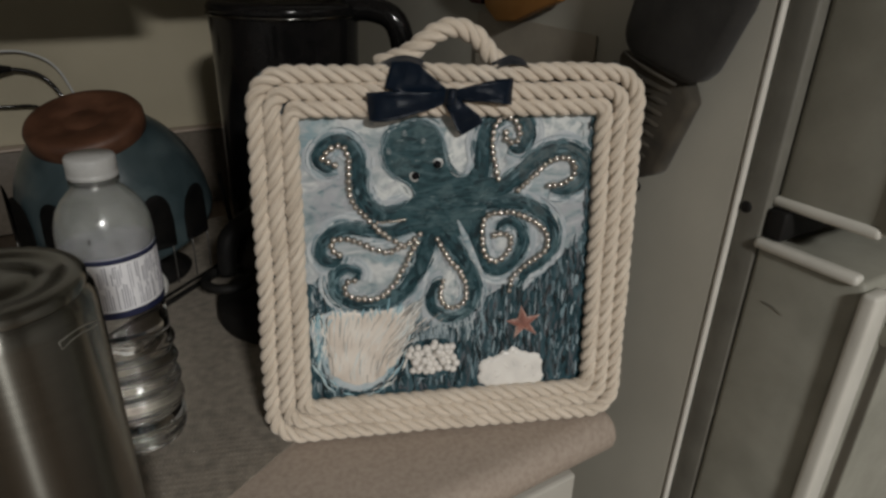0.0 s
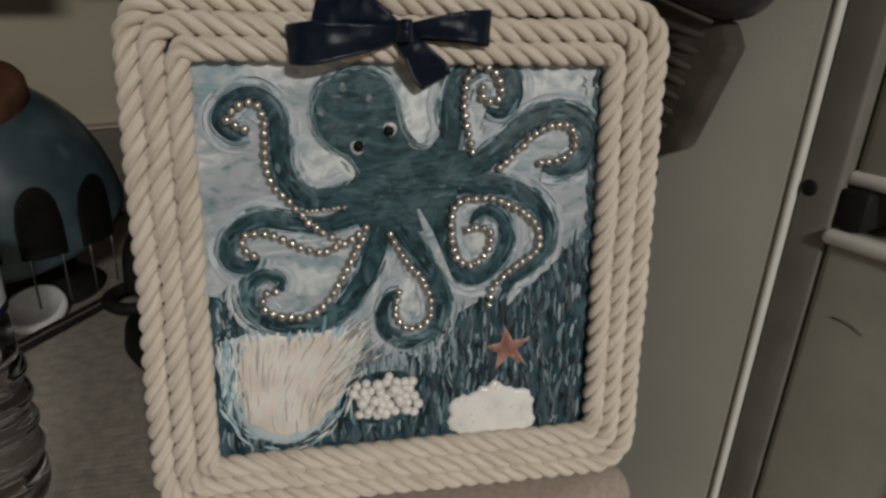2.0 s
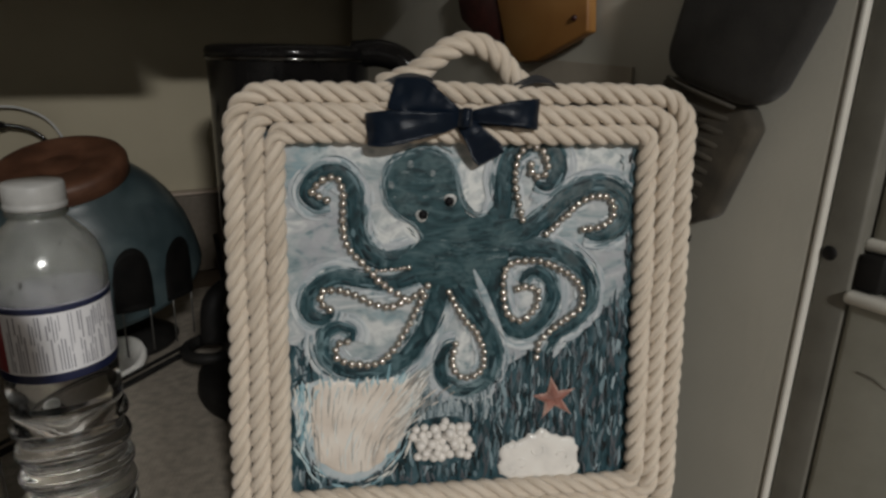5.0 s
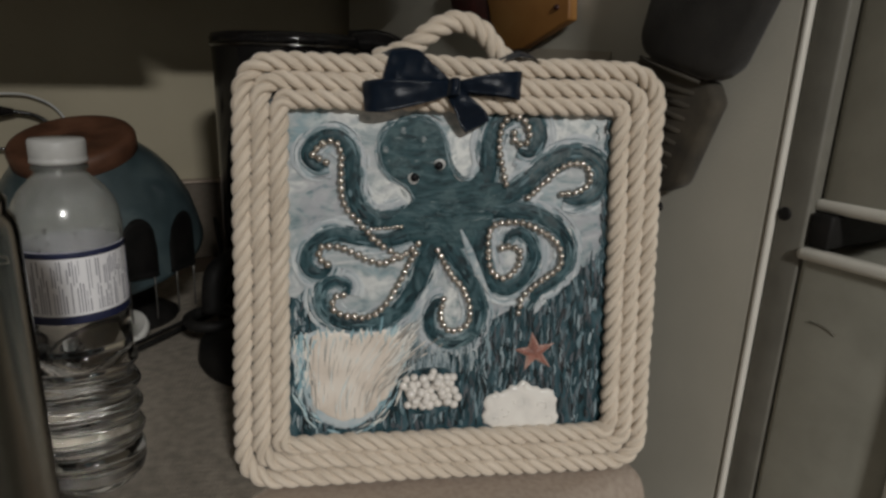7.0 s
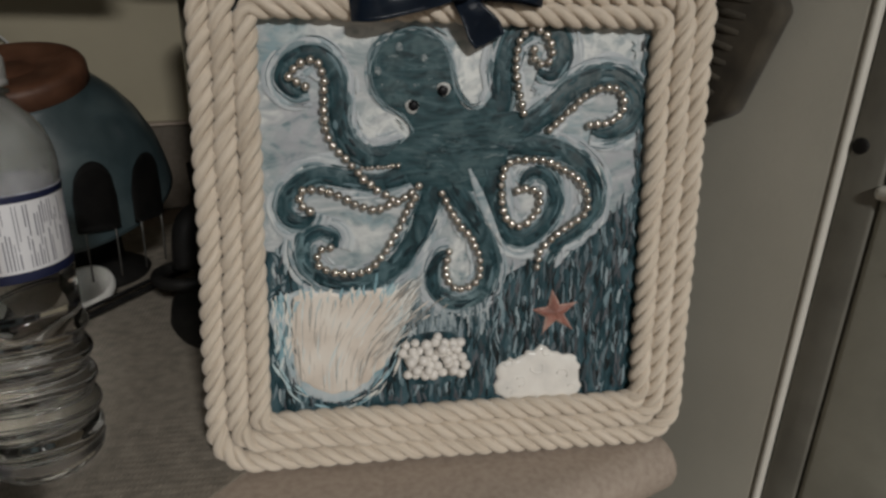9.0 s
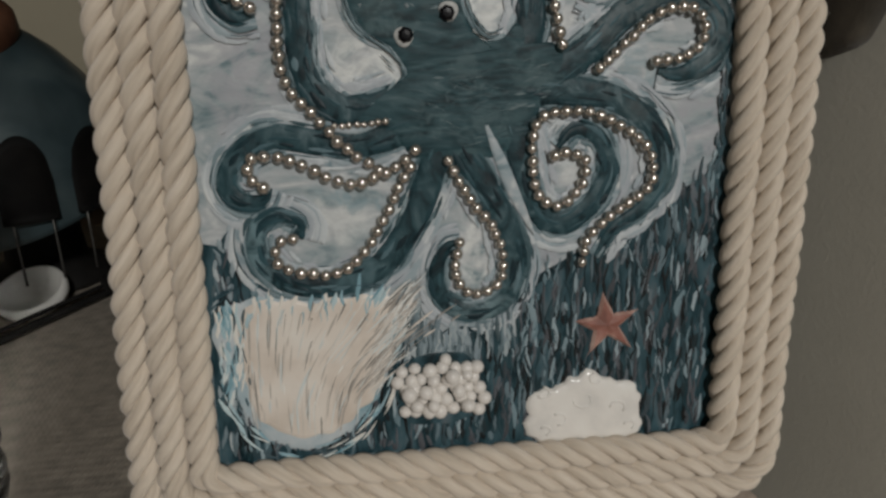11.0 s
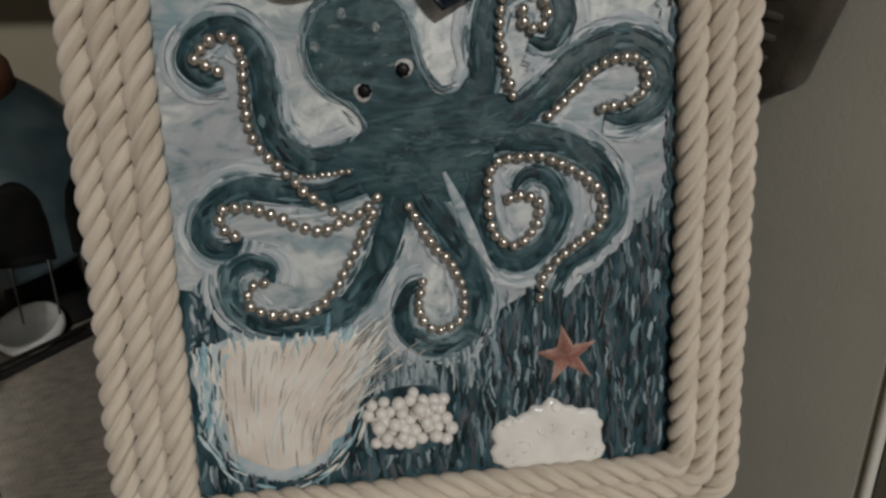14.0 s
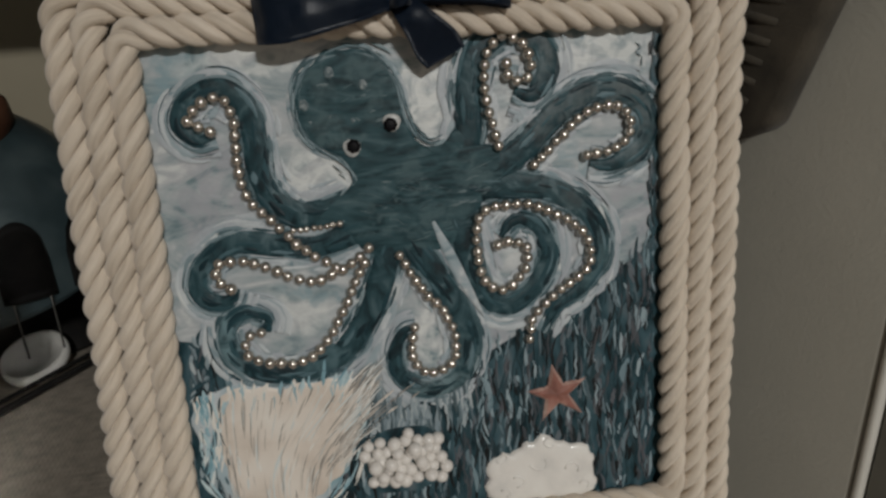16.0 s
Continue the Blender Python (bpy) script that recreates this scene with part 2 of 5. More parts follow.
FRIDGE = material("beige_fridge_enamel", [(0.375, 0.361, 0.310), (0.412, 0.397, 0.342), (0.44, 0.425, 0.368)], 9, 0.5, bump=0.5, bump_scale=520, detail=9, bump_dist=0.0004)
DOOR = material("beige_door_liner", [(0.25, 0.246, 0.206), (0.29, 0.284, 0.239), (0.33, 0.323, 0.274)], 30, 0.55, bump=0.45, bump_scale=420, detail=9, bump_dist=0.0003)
TRIM = material("ivory_trim", [(0.54, 0.525, 0.47), (0.62, 0.60, 0.54)], 30, 0.4, bump=0.1, bump_scale=300)
GASKET = material("dark_gasket", [(0.10, 0.092, 0.075), (0.15, 0.14, 0.115)], 40, 0.6, bump=0.2)
SEAL = material("grey_door_seal", [(0.12, 0.115, 0.096), (0.165, 0.158, 0.133)], 40, 0.6, bump=0.2)
STEEL = material("brushed_steel", [(0.165, 0.163, 0.145), (0.19, 0.187, 0.167)], 3, 0.25, metal=1.0, bump=0.0, bump_scale=6, stretch=(6, 6, 300), rough_var=0.02, bump_dist=0.0001)
turned = STEEL.node_tree.nodes.new("ShaderNodeTangent")
turned.direction_type, turned.axis = "RADIAL", "Z"
steel_shader = STEEL.node_tree.nodes["Principled BSDF"]
STEEL.node_tree.links.new(turned.outputs[0], steel_shader.inputs["Tangent"])
steel_shader.inputs["Anisotropic"].default_value, steel_shader.inputs["Anisotropic Rotation"].default_value = 1.0, 0.25
BLACK = material("black_plastic", [(0.005, 0.005, 0.005), (0.010, 0.009, 0.009)], 60, 0.13, bump=0.05, bump_scale=600, rough_var=0.05, spec=0.3)
MATT_BLACK = material("matt_black_rubber", [(0.006, 0.006, 0.006), (0.013, 0.012, 0.011)], 60, 0.6, bump=0.15, spec=0.2)
CHROME = material("chrome", [(0.7, 0.68, 0.64), (0.85, 0.83, 0.8)], 60, 0.12, metal=1.0, bump=0)
DARK_CHROME = material("dark_chrome", [(0.10, 0.097, 0.09), (0.16, 0.155, 0.145)], 60, 0.14, metal=1.0, bump=0)
GLAZE = material("blue_grey_glaze", [(0.026, 0.042, 0.047), (0.040, 0.060, 0.066), (0.058, 0.080, 0.084)], 30, 0.35, bump=0.25, bump_scale=60, detail=8, distort=0.6, coat=0.2)
TERRACOTTA = material("brown_clay", [(0.050, 0.021, 0.011), (0.080, 0.034, 0.018), (0.115, 0.052, 0.029)], 40, 0.55, bump=0.3, bump_scale=200, detail=8)
PLASTER = material("beige_wall", [(0.29, 0.258, 0.185), (0.335, 0.298, 0.215), (0.365, 0.325, 0.236)], 6, 0.7, bump=0.35, bump_scale=220, detail=8)
PALE_WALL = material("pale_wall_paint", [(0.27, 0.264, 0.25), (0.32, 0.314, 0.295)], 6, 0.8, bump=0.3, bump_scale=160)
CEILING = material("white_ceiling", [(0.46, 0.45, 0.43), (0.52, 0.51, 0.49)], 6, 0.9, bump=0.4, bump_scale=120)
FLOOR = material("brown_vinyl", [(0.10, 0.07, 0.05), (0.16, 0.115, 0.08)], 10, 0.5, bump=0.1)
CABINET = material("white_cabinet_paint", [(0.46, 0.44, 0.39), (0.52, 0.50, 0.45)], 12, 0.5, bump=0.15, bump_scale=200)
WOODEN = material("orange_pine", [(0.20, 0.085, 0.020), (0.29, 0.135, 0.036), (0.35, 0.18, 0.055)], 14, 0.5, bump=0.2, bump_scale=60, stretch=(1, 6, 1.2), detail=8)
DARK_RED = material("dark_red_lacquer", [(0.022, 0.006, 0.005), (0.06, 0.014, 0.012)], 60, 0.5, bump=0.2)
CARD = material("kraft_card", [(0.33, 0.295, 0.24), (0.39, 0.35, 0.285)], 40, 0.8, bump=0.2)
MITT = material("dark_brown_quilt", [(0.028, 0.024, 0.017), (0.044, 0.037, 0.026), (0.062, 0.052, 0.037)], 60, 0.85, bump=0.6, bump_scale=700, sheen=0.1)
BINDING = material("brown_binding", [(0.035, 0.03, 0.023), (0.055, 0.048, 0.037)], 60, 0.8, bump=0.4)
MITT_DARK = material("black_cloth", [(0.016, 0.015, 0.0135), (0.028, 0.026, 0.023)], 70, 0.85, bump=0.5, bump_scale=700, sheen=0.1)
CLEAR = material("clear_plastic", [(0.95, 0.96, 0.96), (1, 1, 1)], 30, 0.035, bump=0.25, bump_scale=90, transmission=1.0, ior=1.30, rough_var=0.04)
HAZE = material("fogged_plastic", [(0.50, 0.51, 0.48), (0.68, 0.69, 0.67)], 60, 0.16, bump=0.7, bump_scale=120, transmission=0.86, ior=1.45, rough_var=0.1)
WATER = material("water", [(0.97, 0.99, 0.99), (1, 1, 1)], 30, 0.03, bump=0, transmission=1.0, ior=1.33, rough_var=0.01)
CAP = material("white_cap", [(0.36, 0.36, 0.35), (0.44, 0.44, 0.425)], 80, 0.45, bump=0.1)
LABEL = material("white_label", [(0.72, 0.72, 0.74), (0.80, 0.80, 0.82)], 60, 0.4, bump=0.1)
BLUE_INK = material("navy_ink", [(0.009, 0.013, 0.042), (0.015, 0.021, 0.06)], 60, 0.4, bump=0)
GREY_INK = material("grey_ink", [(0.16, 0.16, 0.19), (0.26, 0.26, 0.30)], 90, 0.5, bump=0)
RED_INK = material("red_ink", [(0.22, 0.035, 0.04), (0.30, 0.06, 0.06)], 60, 0.4, bump=0)
WIRE = material("grey_wire", [(0.08, 0.078, 0.072), (0.13, 0.126, 0.117)], 80, 0.4, metal=0.6, bump=0.0)
WHITE_PLASTIC = material("white_plastic", [(0.70, 0.69, 0.65), (0.76, 0.75, 0.71)], 60, 0.4, bump=0.05)
GLOW = bpy.data.materials.new("lamp_glass")
GLOW.use_nodes = True
GLOW.node_tree.nodes["Principled BSDF"].inputs["Emission Color"].default_value = (1, 0.86, 0.7, 1)
GLOW.node_tree.nodes["Principled BSDF"].inputs["Emission Strength"].default_value = 4.0

# woven liner: crossed ribs about 3 mm apart
LINER = material("woven_liner", [(0.18, 0.16, 0.131), (0.235, 0.206, 0.169), (0.285, 0.252, 0.206)], 120, 0.8, bump=0.0, detail=8)
nt = LINER.node_tree
tc = nt.nodes.new("ShaderNodeTexCoord")
mpn = nt.nodes.new("ShaderNodeMapping")
mpn.inputs["Rotation"].default_value = (0, 0, radians(-10))
nt.links.new(tc.outputs["Object"], mpn.inputs["Vector"])
w1, w2 = nt.nodes.new("ShaderNodeTexWave"), nt.nodes.new("ShaderNodeTexWave")
w1.inputs["Scale"].default_value, w2.inputs["Scale"].default_value = 105.0, 60.0
w1.bands_direction, w2.bands_direction = "X", "Y"
for w in (w1, w2):
    w.inputs["Distortion"].default_value, w.inputs["Detail"].default_value = 0.6, 2.0
    nt.links.new(mpn.outputs["Vector"], w.inputs["Vector"])
mul = nt.nodes.new("ShaderNodeMath")
mul.operation = "MULTIPLY"
nt.links.new(w1.outputs["Fac"], mul.inputs[0])
nt.links.new(w2.outputs["Fac"], mul.inputs[1])
bmp = nt.nodes.new("ShaderNodeBump")
bmp.inputs["Strength"].default_value, bmp.inputs["Distance"].default_value = 0.45, 0.0006
nt.links.new(mul.outputs[0], bmp.inputs["Height"])
nt.links.new(bmp.outputs["Normal"], nt.nodes["Principled BSDF"].inputs["Normal"])


# ---------------------------------------------------------------- mesh helpers
def part(name, bm, mat, parent=None, label="", smooth=True, m=None):
    """Links a bmesh as one mesh object, under parent where there is one."""
    me = bpy.data.meshes.new(name)
    bmesh.ops.recalc_face_normals(bm, faces=bm.faces)
    bm.to_mesh(me)
    bm.free()
    me.materials.append(mat)
    me.polygons.foreach_set("use_smooth", [smooth] * len(me.polygons))
    ob = new(name, me)
    if parent:
        ob.parent = parent
    if m is not None:
        ob.matrix_basis = m
    if label:
        tagged(ob, label)
    return ob


def thing(name, m, label, category, group="", kind=""):
    ob = new(name)
    ob.empty_display_size = 0.02
    ob.matrix_world = m
    return tagged(ob, label, category, group, kind)


def box(x0, x1, y0, y1, z0, z1, bevel=0.0, segments=2):
    bm = bmesh.new()
    bmesh.ops.create_cube(bm, size=1)
    for v in bm.verts:
        v.co = Vector(((x0 + x1) / 2 + v.co.x * (x1 - x0), (y0 + y1) / 2 + v.co.y * (y1 - y0), (z0 + z1) / 2 + v.co.z * (z1 - z0)))
    if bevel:
        bmesh.ops.bevel(bm, geom=bm.edges[:], offset=bevel, segments=segments, affect="EDGES", profile=0.5)
    return bm


def lathe(profile, seg=48, wobble=None):
    """Turns (radius, height) pairs round z."""
    bm = bmesh.new()
    rings = []
    for r, z in profile:
        if r < 1e-6:
            rings.append([bm.verts.new((0, 0, z))])
            continue
        ring = []
        for i in range(seg):
            a = 2 * math.pi * i / seg
            rr, zz = wobble(r, z, a) if wobble else (r, z)
            ring.append(bm.verts.new((rr * math.cos(a), rr * math.sin(a), zz)))
        rings.append(ring)
    for p, q in zip(rings, rings[1:]):
        if len(p) == 1 and len(q) == 1:
            continue
        for i in range(seg):
            j = (i + 1) % seg
            if len(p) == 1:
                bm.faces.new((p[0], q[i], q[j]))
            elif len(q) == 1:
                bm.faces.new((p[i], p[j], q[0]))
            else:
                bm.faces.new((p[i], p[j], q[j], q[i]))
    return bm


def spline(points, step, closed=False):
    """Even points along a Catmull-Rom curve."""
    pts = [Vector(p) for p in points]
    n = len(pts)
    fine = []
    for i in range(n if closed else n - 1):
        if closed:
            p0, p1, p2, p3 = (pts[(i + k) % n] for k in (-1, 0, 1, 2))
        else:
            p1, p2 = pts[i], pts[i + 1]
            p0 = pts[i - 1] if i else p1 * 2 - p2
            p3 = pts[i + 2] if i + 2 < n else p2 * 2 - p1
        for k in range(24):
            t = k / 24
            fine.append(0.5 * ((2 * p1) + (p2 - p0) * t + (2 * p0 - 5 * p1 + 4 * p2 - p3) * t * t + (3 * p1 - p0 - 3 * p2 + p3) * t ** 3))
    fine.append(pts[0].copy() if closed else pts[-1])
    return even(fine, step)


def even(fine, step):
    ds = [0.0]
    for p, q in zip(fine, fine[1:]):
        ds.append(ds[-1] + (q - p).length)
    count = max(2, round(ds[-1] / step))
    out, j = [], 0
    for i in range(count + 1):
        d = ds[-1] * i / count
        while j < len(ds) - 2 and ds[j + 1] < d:
            j += 1
        f = (d - ds[j]) / max(1e-9, ds[j + 1] - ds[j])
        out.append(fine[j].lerp(fine[j + 1], min(1, max(0, f))))
    return out


def tube(path, radius, seg=10, closed=False, flat=None, uv=True):
    """A tube along even points; radius may be a function of the share of the way."""
    bm = bmesh.new()
    lay = bm.loops.layers.uv.new("UVMap")
    n = len(path)
    rings, dist = [], [0.0]
    ref = Vector((0.3, 1, 0.2)).normalized()
    for i, p in enumerate(path):
        if closed:
            d = path[(i + 1) % n] - path[i - 1]
        else:
            d = path[min(i + 1, n - 1)] - path[max(i - 1, 0)]
        d.normalize()
        side = ref - d * ref.dot(d)
        if side.length < 1e-4:
            side = d.orthogonal()
        side.normalize()
        ref = side
        up = d.cross(side)
        r = radius(i / (n - 1)) if callable(radius) else radius
        rings.append([bm.verts.new(p + side * (math.cos(2 * math.pi * k / seg) * r) + up * (math.sin(2 * math.pi * k / seg) * r)) for k in range(seg)])
        if i:
            dist.append(dist[-1] + (path[i] - path[i - 1]).length)
    if closed:
        dist.append(dist[-1] + (path[0] - path[-1]).length)
    for i in range(n if closed else n - 1):
        p, q = rings[i], rings[(i + 1) % n]
        if i == n - 1:
            turn = min(range(seg), key=lambda o: (q[o].co - p[0].co).length)
            q = q[turn:] + q[:turn]
        for k in range(seg):
            f = bm.faces.new((p[k], p[(k + 1) % seg], q[(k + 1) % seg], q[k]))
            for loop, (u, v) in zip(f.loops, ((dist[i], k), (dist[i], k + 1), (dist[i + 1], k + 1), (dist[i + 1], k))):
                loop[lay].uv = (u, v / seg * 0.02)
    if not closed:
        for ring in (rings[0], rings[-1]):
            bm.faces.new(ring)
    return bm


def strand(path, k, normal, radius, helix, pitch, closed, phase=0.0, seg=10):
    """One of three twisted strands round a rope's centre line."""
    n = len(path)
    out, d = [], 0.0
    total = sum((path[(i + 1) % n] - path[i]).length for i in range(n if closed else n - 1))
    turns = total / pitch
    if closed:
        turns = max(1, round(turns))
    for i, p in enumerate(path):
        if closed:
            t = path[(i + 1) % n] - path[i - 1]
        else:
            t = path[min(i + 1, n - 1)] - path[max(i - 1, 0)]
        t.normalize()
        nn = (normal - t * normal.dot(t)).normalized()
        side = t.cross(nn)
        a = 2 * math.pi * (k / 3 + turns * d / total) + phase
        out.append(p + (nn * math.cos(a) + side * math.sin(a)) * helix)
        if i + 1 < n:
            d += (path[i + 1] - p).length
    return tube(out, radius, seg, closed)


def band(ctrl, width, height, lift=0.0, step=0.0016, across=8):
    """A painted band that follows a curve on the board, a shallow ridge of paint. ctrl in mm: (right, up). width(s) in mm."""
    path = spline([(x / 1000, 0, z / 1000) for x, z in ctrl], step)
    bm = bmesh.new()
    lay = bm.loops.layers.uv.new("UVMap")
    n, rows = len(path), []
    for i, p in enumerate(path):
        d = (path[min(i + 1, n - 1)] - path[max(i - 1, 0)]).normalized()
        side = Vector((-d.z, 0, d.x))
        s = i / (n - 1)
        w = width(s) / 2000 * (1 + 0.05 * noise.noise(p * 160))
        rows.append([bm.verts.new(p + side * (w * q) + Vector((0, -lift - height * math.sqrt(max(0, 1 - q * q)), 0))) for q in (2 * k / across - 1 for k in range(across + 1))])
    for i in range(n - 1):
        for k in range(across):
            f = bm.faces.new((rows[i][k], rows[i][k + 1], rows[i + 1][k + 1], rows[i + 1][k]))
            for loop, (u, v) in zip(f.loops, ((i, k), (i, k + 1), (i + 1, k + 1), (i + 1, k))):
                loop[lay].uv = (u * step * 2, v / across * 0.03)
    return bm


def blob(outline, height, lift=0.0, step=0.002, rough=0.0, seed=0.0, centre=None):
    """A raised patch of paint with a rounded edge. outline in mm."""
    path = spline([(x / 1000, 0, z / 1000) for x, z in outline], step, True)[:-1]
    c = Vector((centre[0] / 1000, 0, centre[1] / 1000)) if centre else sum(path, Vector()) / len(path)
    bm = bmesh.new()
    rings = []
    for f, h in ((1.0, 0.0), (0.975, 0.5), (0.93, 0.8), (0.85, 0.95), (0.7, 1.0), (0.4, 1.0), (0.15, 1.0)):
        ring = []
        for p in path:
            k = 1 + rough * noise.noise(p * 130 + Vector((seed, 0, 0)))
            ring.append(bm.verts.new(c + (p - c) * f * k + Vector((0, -lift - height * h, 0))))
        rings.append(ring)
    top = bm.verts.new(c + Vector((0, -lift - height, 0)))
    m = len(path)
    for p, q in zip(rings, rings[1:]):
        for i in range(m):
            j = (i + 1) % m
            bm.faces.new((p[i], p[j], q[j], q[i]))
    for i in range(m):
        bm.faces.new((rings[-1][i], rings[-1][(i + 1) % m], top))
    return bm


def slab(outline, depth, bevel=0.0):
    """A plate with the outline (x, z) in metres, front at y=0, going back to y=depth."""
    bm = bmesh.new()
    f = bm.faces.new([bm.verts.new((x, 0, z)) for x, z in outline])
    r = bmesh.ops.extrude_face_region(bm, geom=[f])
    for v in r["geom"]:
        if isinstance(v, bmesh.types.BMVert):
            v.co.y += depth
    if bevel:
        bmesh.ops.bevel(bm, geom=bm.edges[:], offset=bevel, segments=2, affect="EDGES", profile=0.5)
    return bm


# ---------------------------------------------------------------- the kitchen
def setting(name, bm, mat, label, category, m=ROOM, smooth=False):
    return tagged(part(name, bm, mat, smooth=smooth, m=m), label, category, kind="structure")


setting("wall_back", box(-2.3, 1.6, WALL, WALL + 0.1, 0, 2.45), PLASTER, "beige painted kitchen wall behind the counter", "wall")
setting("wall_left", box(-2.4, -2.3, -3.6, WALL + 0.1, 0, 2.45), PALE_WALL, "plain beige kitchen side wall", "wall")
setting("wall_right", box(1.6, 1.7, -3.6, WALL + 0.1, 0, 2.45), PALE_WALL, "plain beige kitchen side wall", "wall")
setting("wall_front", box(-2.4, 1.7, -3.7, -3.6, 0, 2.45), PALE_WALL, "plain beige wall facing the counter", "wall")
setting("floor", box(-2.4, 1.7, -3.7, WALL + 0.1, -0.05, 0), FLOOR, "brown vinyl kitchen floor", "floor")
setting("ceiling", box(-2.4, 1.7, -3.7, WALL + 0.1, 2.45, 2.5), CEILING, "white plastered ceiling", "ceiling")

# counter with a rolled front edge
END_A, FRONT_B = 0.338, 0.272
prof = [(WALL - 0.001, 0.867), (FRONT_B + 0.016, 0.867)]
for i in range(9):
    a = -math.pi / 2 - math.pi * i / 8
    prof.append((FRONT_B + 0.019 + 0.019 * math.cos(a), 0.886 + 0.019 * math.sin(a)))
prof.append((WALL - 0.001, COUNTER))
bm = bmesh.new()
face = bm.faces.new([bm.verts.new((END_A, b, z)) for b, z in prof])
ext = bmesh.ops.extrude_face_region(bm, geom=[face])
for v in ext["geom"]:
    if isinstance(v, bmesh.types.BMVert):
        v.co.x = -1.9
bmesh.ops.bevel(bm, geom=[e for e in bm.edges if all(abs(v.co.x - END_A) < 1e-6 for v in e.verts)], offset=0.006, segments=3, affect="EDGES", profile=0.5)
tagged(part("countertop", bm, LAMINATE, m=ROOM, smooth=True), "taupe laminate countertop with a rolled front edge", "countertop")
lip = tagged(part("backsplash", box(-1.9, END_A, WALL - 0.022, WALL - 0.0005, COUNTER, 1.012, 0.003), SHADED_LAMINATE, m=ROOM), "low dark brown laminate backsplash along the wall, shadow in its colour", "backsplash")
# thin pale strip paints the highlight along the backsplash's top edge
tagged(part("edge_strip", box(-1.9, END_A, WALL - 0.0235, WALL - 0.0005, 1.0125, 1.0155, 0.001), LAMINATE, lip, m=Matrix()), "pale top edge strip, painted as a highlight")
base = thing("base_cabinet", ROOM, "white painted base cabinet under the counter", "cabinet")
part("body", box(-0.60, 0.318, 0.31, WALL - 0.005, 0.10, 0.866), CABINET, base, smooth=False)
part("plinth", box(-0.60, 0.318, 0.36, WALL - 0.005, 0.0, 0.10), GASKET, base, smooth=False)
for a0 in (-0.595, -0.135):
    d = part("door", box(a0, a0 + 0.448, 0.290, 0.309, 0.12, 0.845, 0.003), CABINET, base, smooth=False)
    part("handle", tube(spline([(a0 + 0.40, 0.289, 0.66), (a0 + 0.40, 0.265, 0.67), (a0 + 0.40, 0.265, 0.75), (a0 + 0.40, 0.289, 0.76)], 0.008), 0.005), STEEL, d)

# unseen wall cabinets, hung at two heights to cast the wall's stepped shade
for first, count, low in ((-1.765, 4, 1.258), (0.1, 1, 1.276)):
    width = 0.465 if count > 1 else 0.26
    upper = thing("wall_cabinet", ROOM, "closed white wall cabinet over the counter, unseen, shading the wall", "cabinet", "wall cabinets")
    part("body", box(first, first + count * width, 0.655, WALL - 0.002, low, 2.10), CABINET, upper, smooth=False)
    for k in range(count):
        part("door", box(first + k * width + 0.005, first + (k + 1) * width - 0.005, 0.636, 0.654, low + 0.003, 2.095, 0.003), CABINET, upper, smooth=False)

fixture = thing("ceiling_lamp", Matrix.Translation((LAMP.x, LAMP.y, 2.45)), "round frosted ceiling lamp, switched on", "lamp")
part("base_plate", lathe([(0, 0), (0.16, 0), (0.16, -0.03), (0.15, -0.035), (0, -0.035)], 40), CHROME, fixture)
part("shade", lathe([(0.14, -0.036), (0.145, -0.05), (0.13, -0.075), (0.09, -0.095), (0, -0.105)], 40), GLOW, fixture)

# thin woven liner on the worktop
bm = bmesh.new()
corners = [(-0.205, 0.235), (-0.130, 0.355), (-0.060, 0.467), (0.040, 0.630), (-0.115, 0.945), (-0.75, 0.56), (-0.60, 0.00)]
f = bm.faces.new([bm.verts.new((x, y, COUNTER + 0.0003)) for x, y in corners])
r = bmesh.ops.extrude_face_region(bm, geom=[f])
for v in r["geom"]:
    if isinstance(v, bmesh.types.BMVert):
        v.co.z += 0.0012
tagged(part("counter_liner", bm, LINER, smooth=False), "thin taupe woven liner lying on the countertop", "liner")
LINED = COUNTER + 0.0016

# ---------------------------------------------------------------- refrigerator
SIDE = 0.380
TILTED = ROOM @ pose(SIDE, 0, 1.05, 0, 1.2, 0) @ Matrix.Translation((-SIDE, 0, -1.05))
fridge = thing("refrigerator", TILTED, "beige two-door refrigerator with ivory door trim", "refrigerator")
part("body", box(SIDE, SIDE + 0.70, 0.2466, 0.905, 0.016, 1.70, 0.002, 3), FRIDGE, fridge)
# pale trim strip also carries the front edge's highlight in its colour
part("front_edge", box(SIDE - 0.0006, SIDE + 0.010, 0.2422, 0.2462, 0.05, 1.69, 0.0015), TRIM, fridge)
part("gasket", box(SIDE + 0.003, SIDE + 0.66, 0.2225, 0.2418, 0.08, 1.68, 0.002), SEAL, fridge)
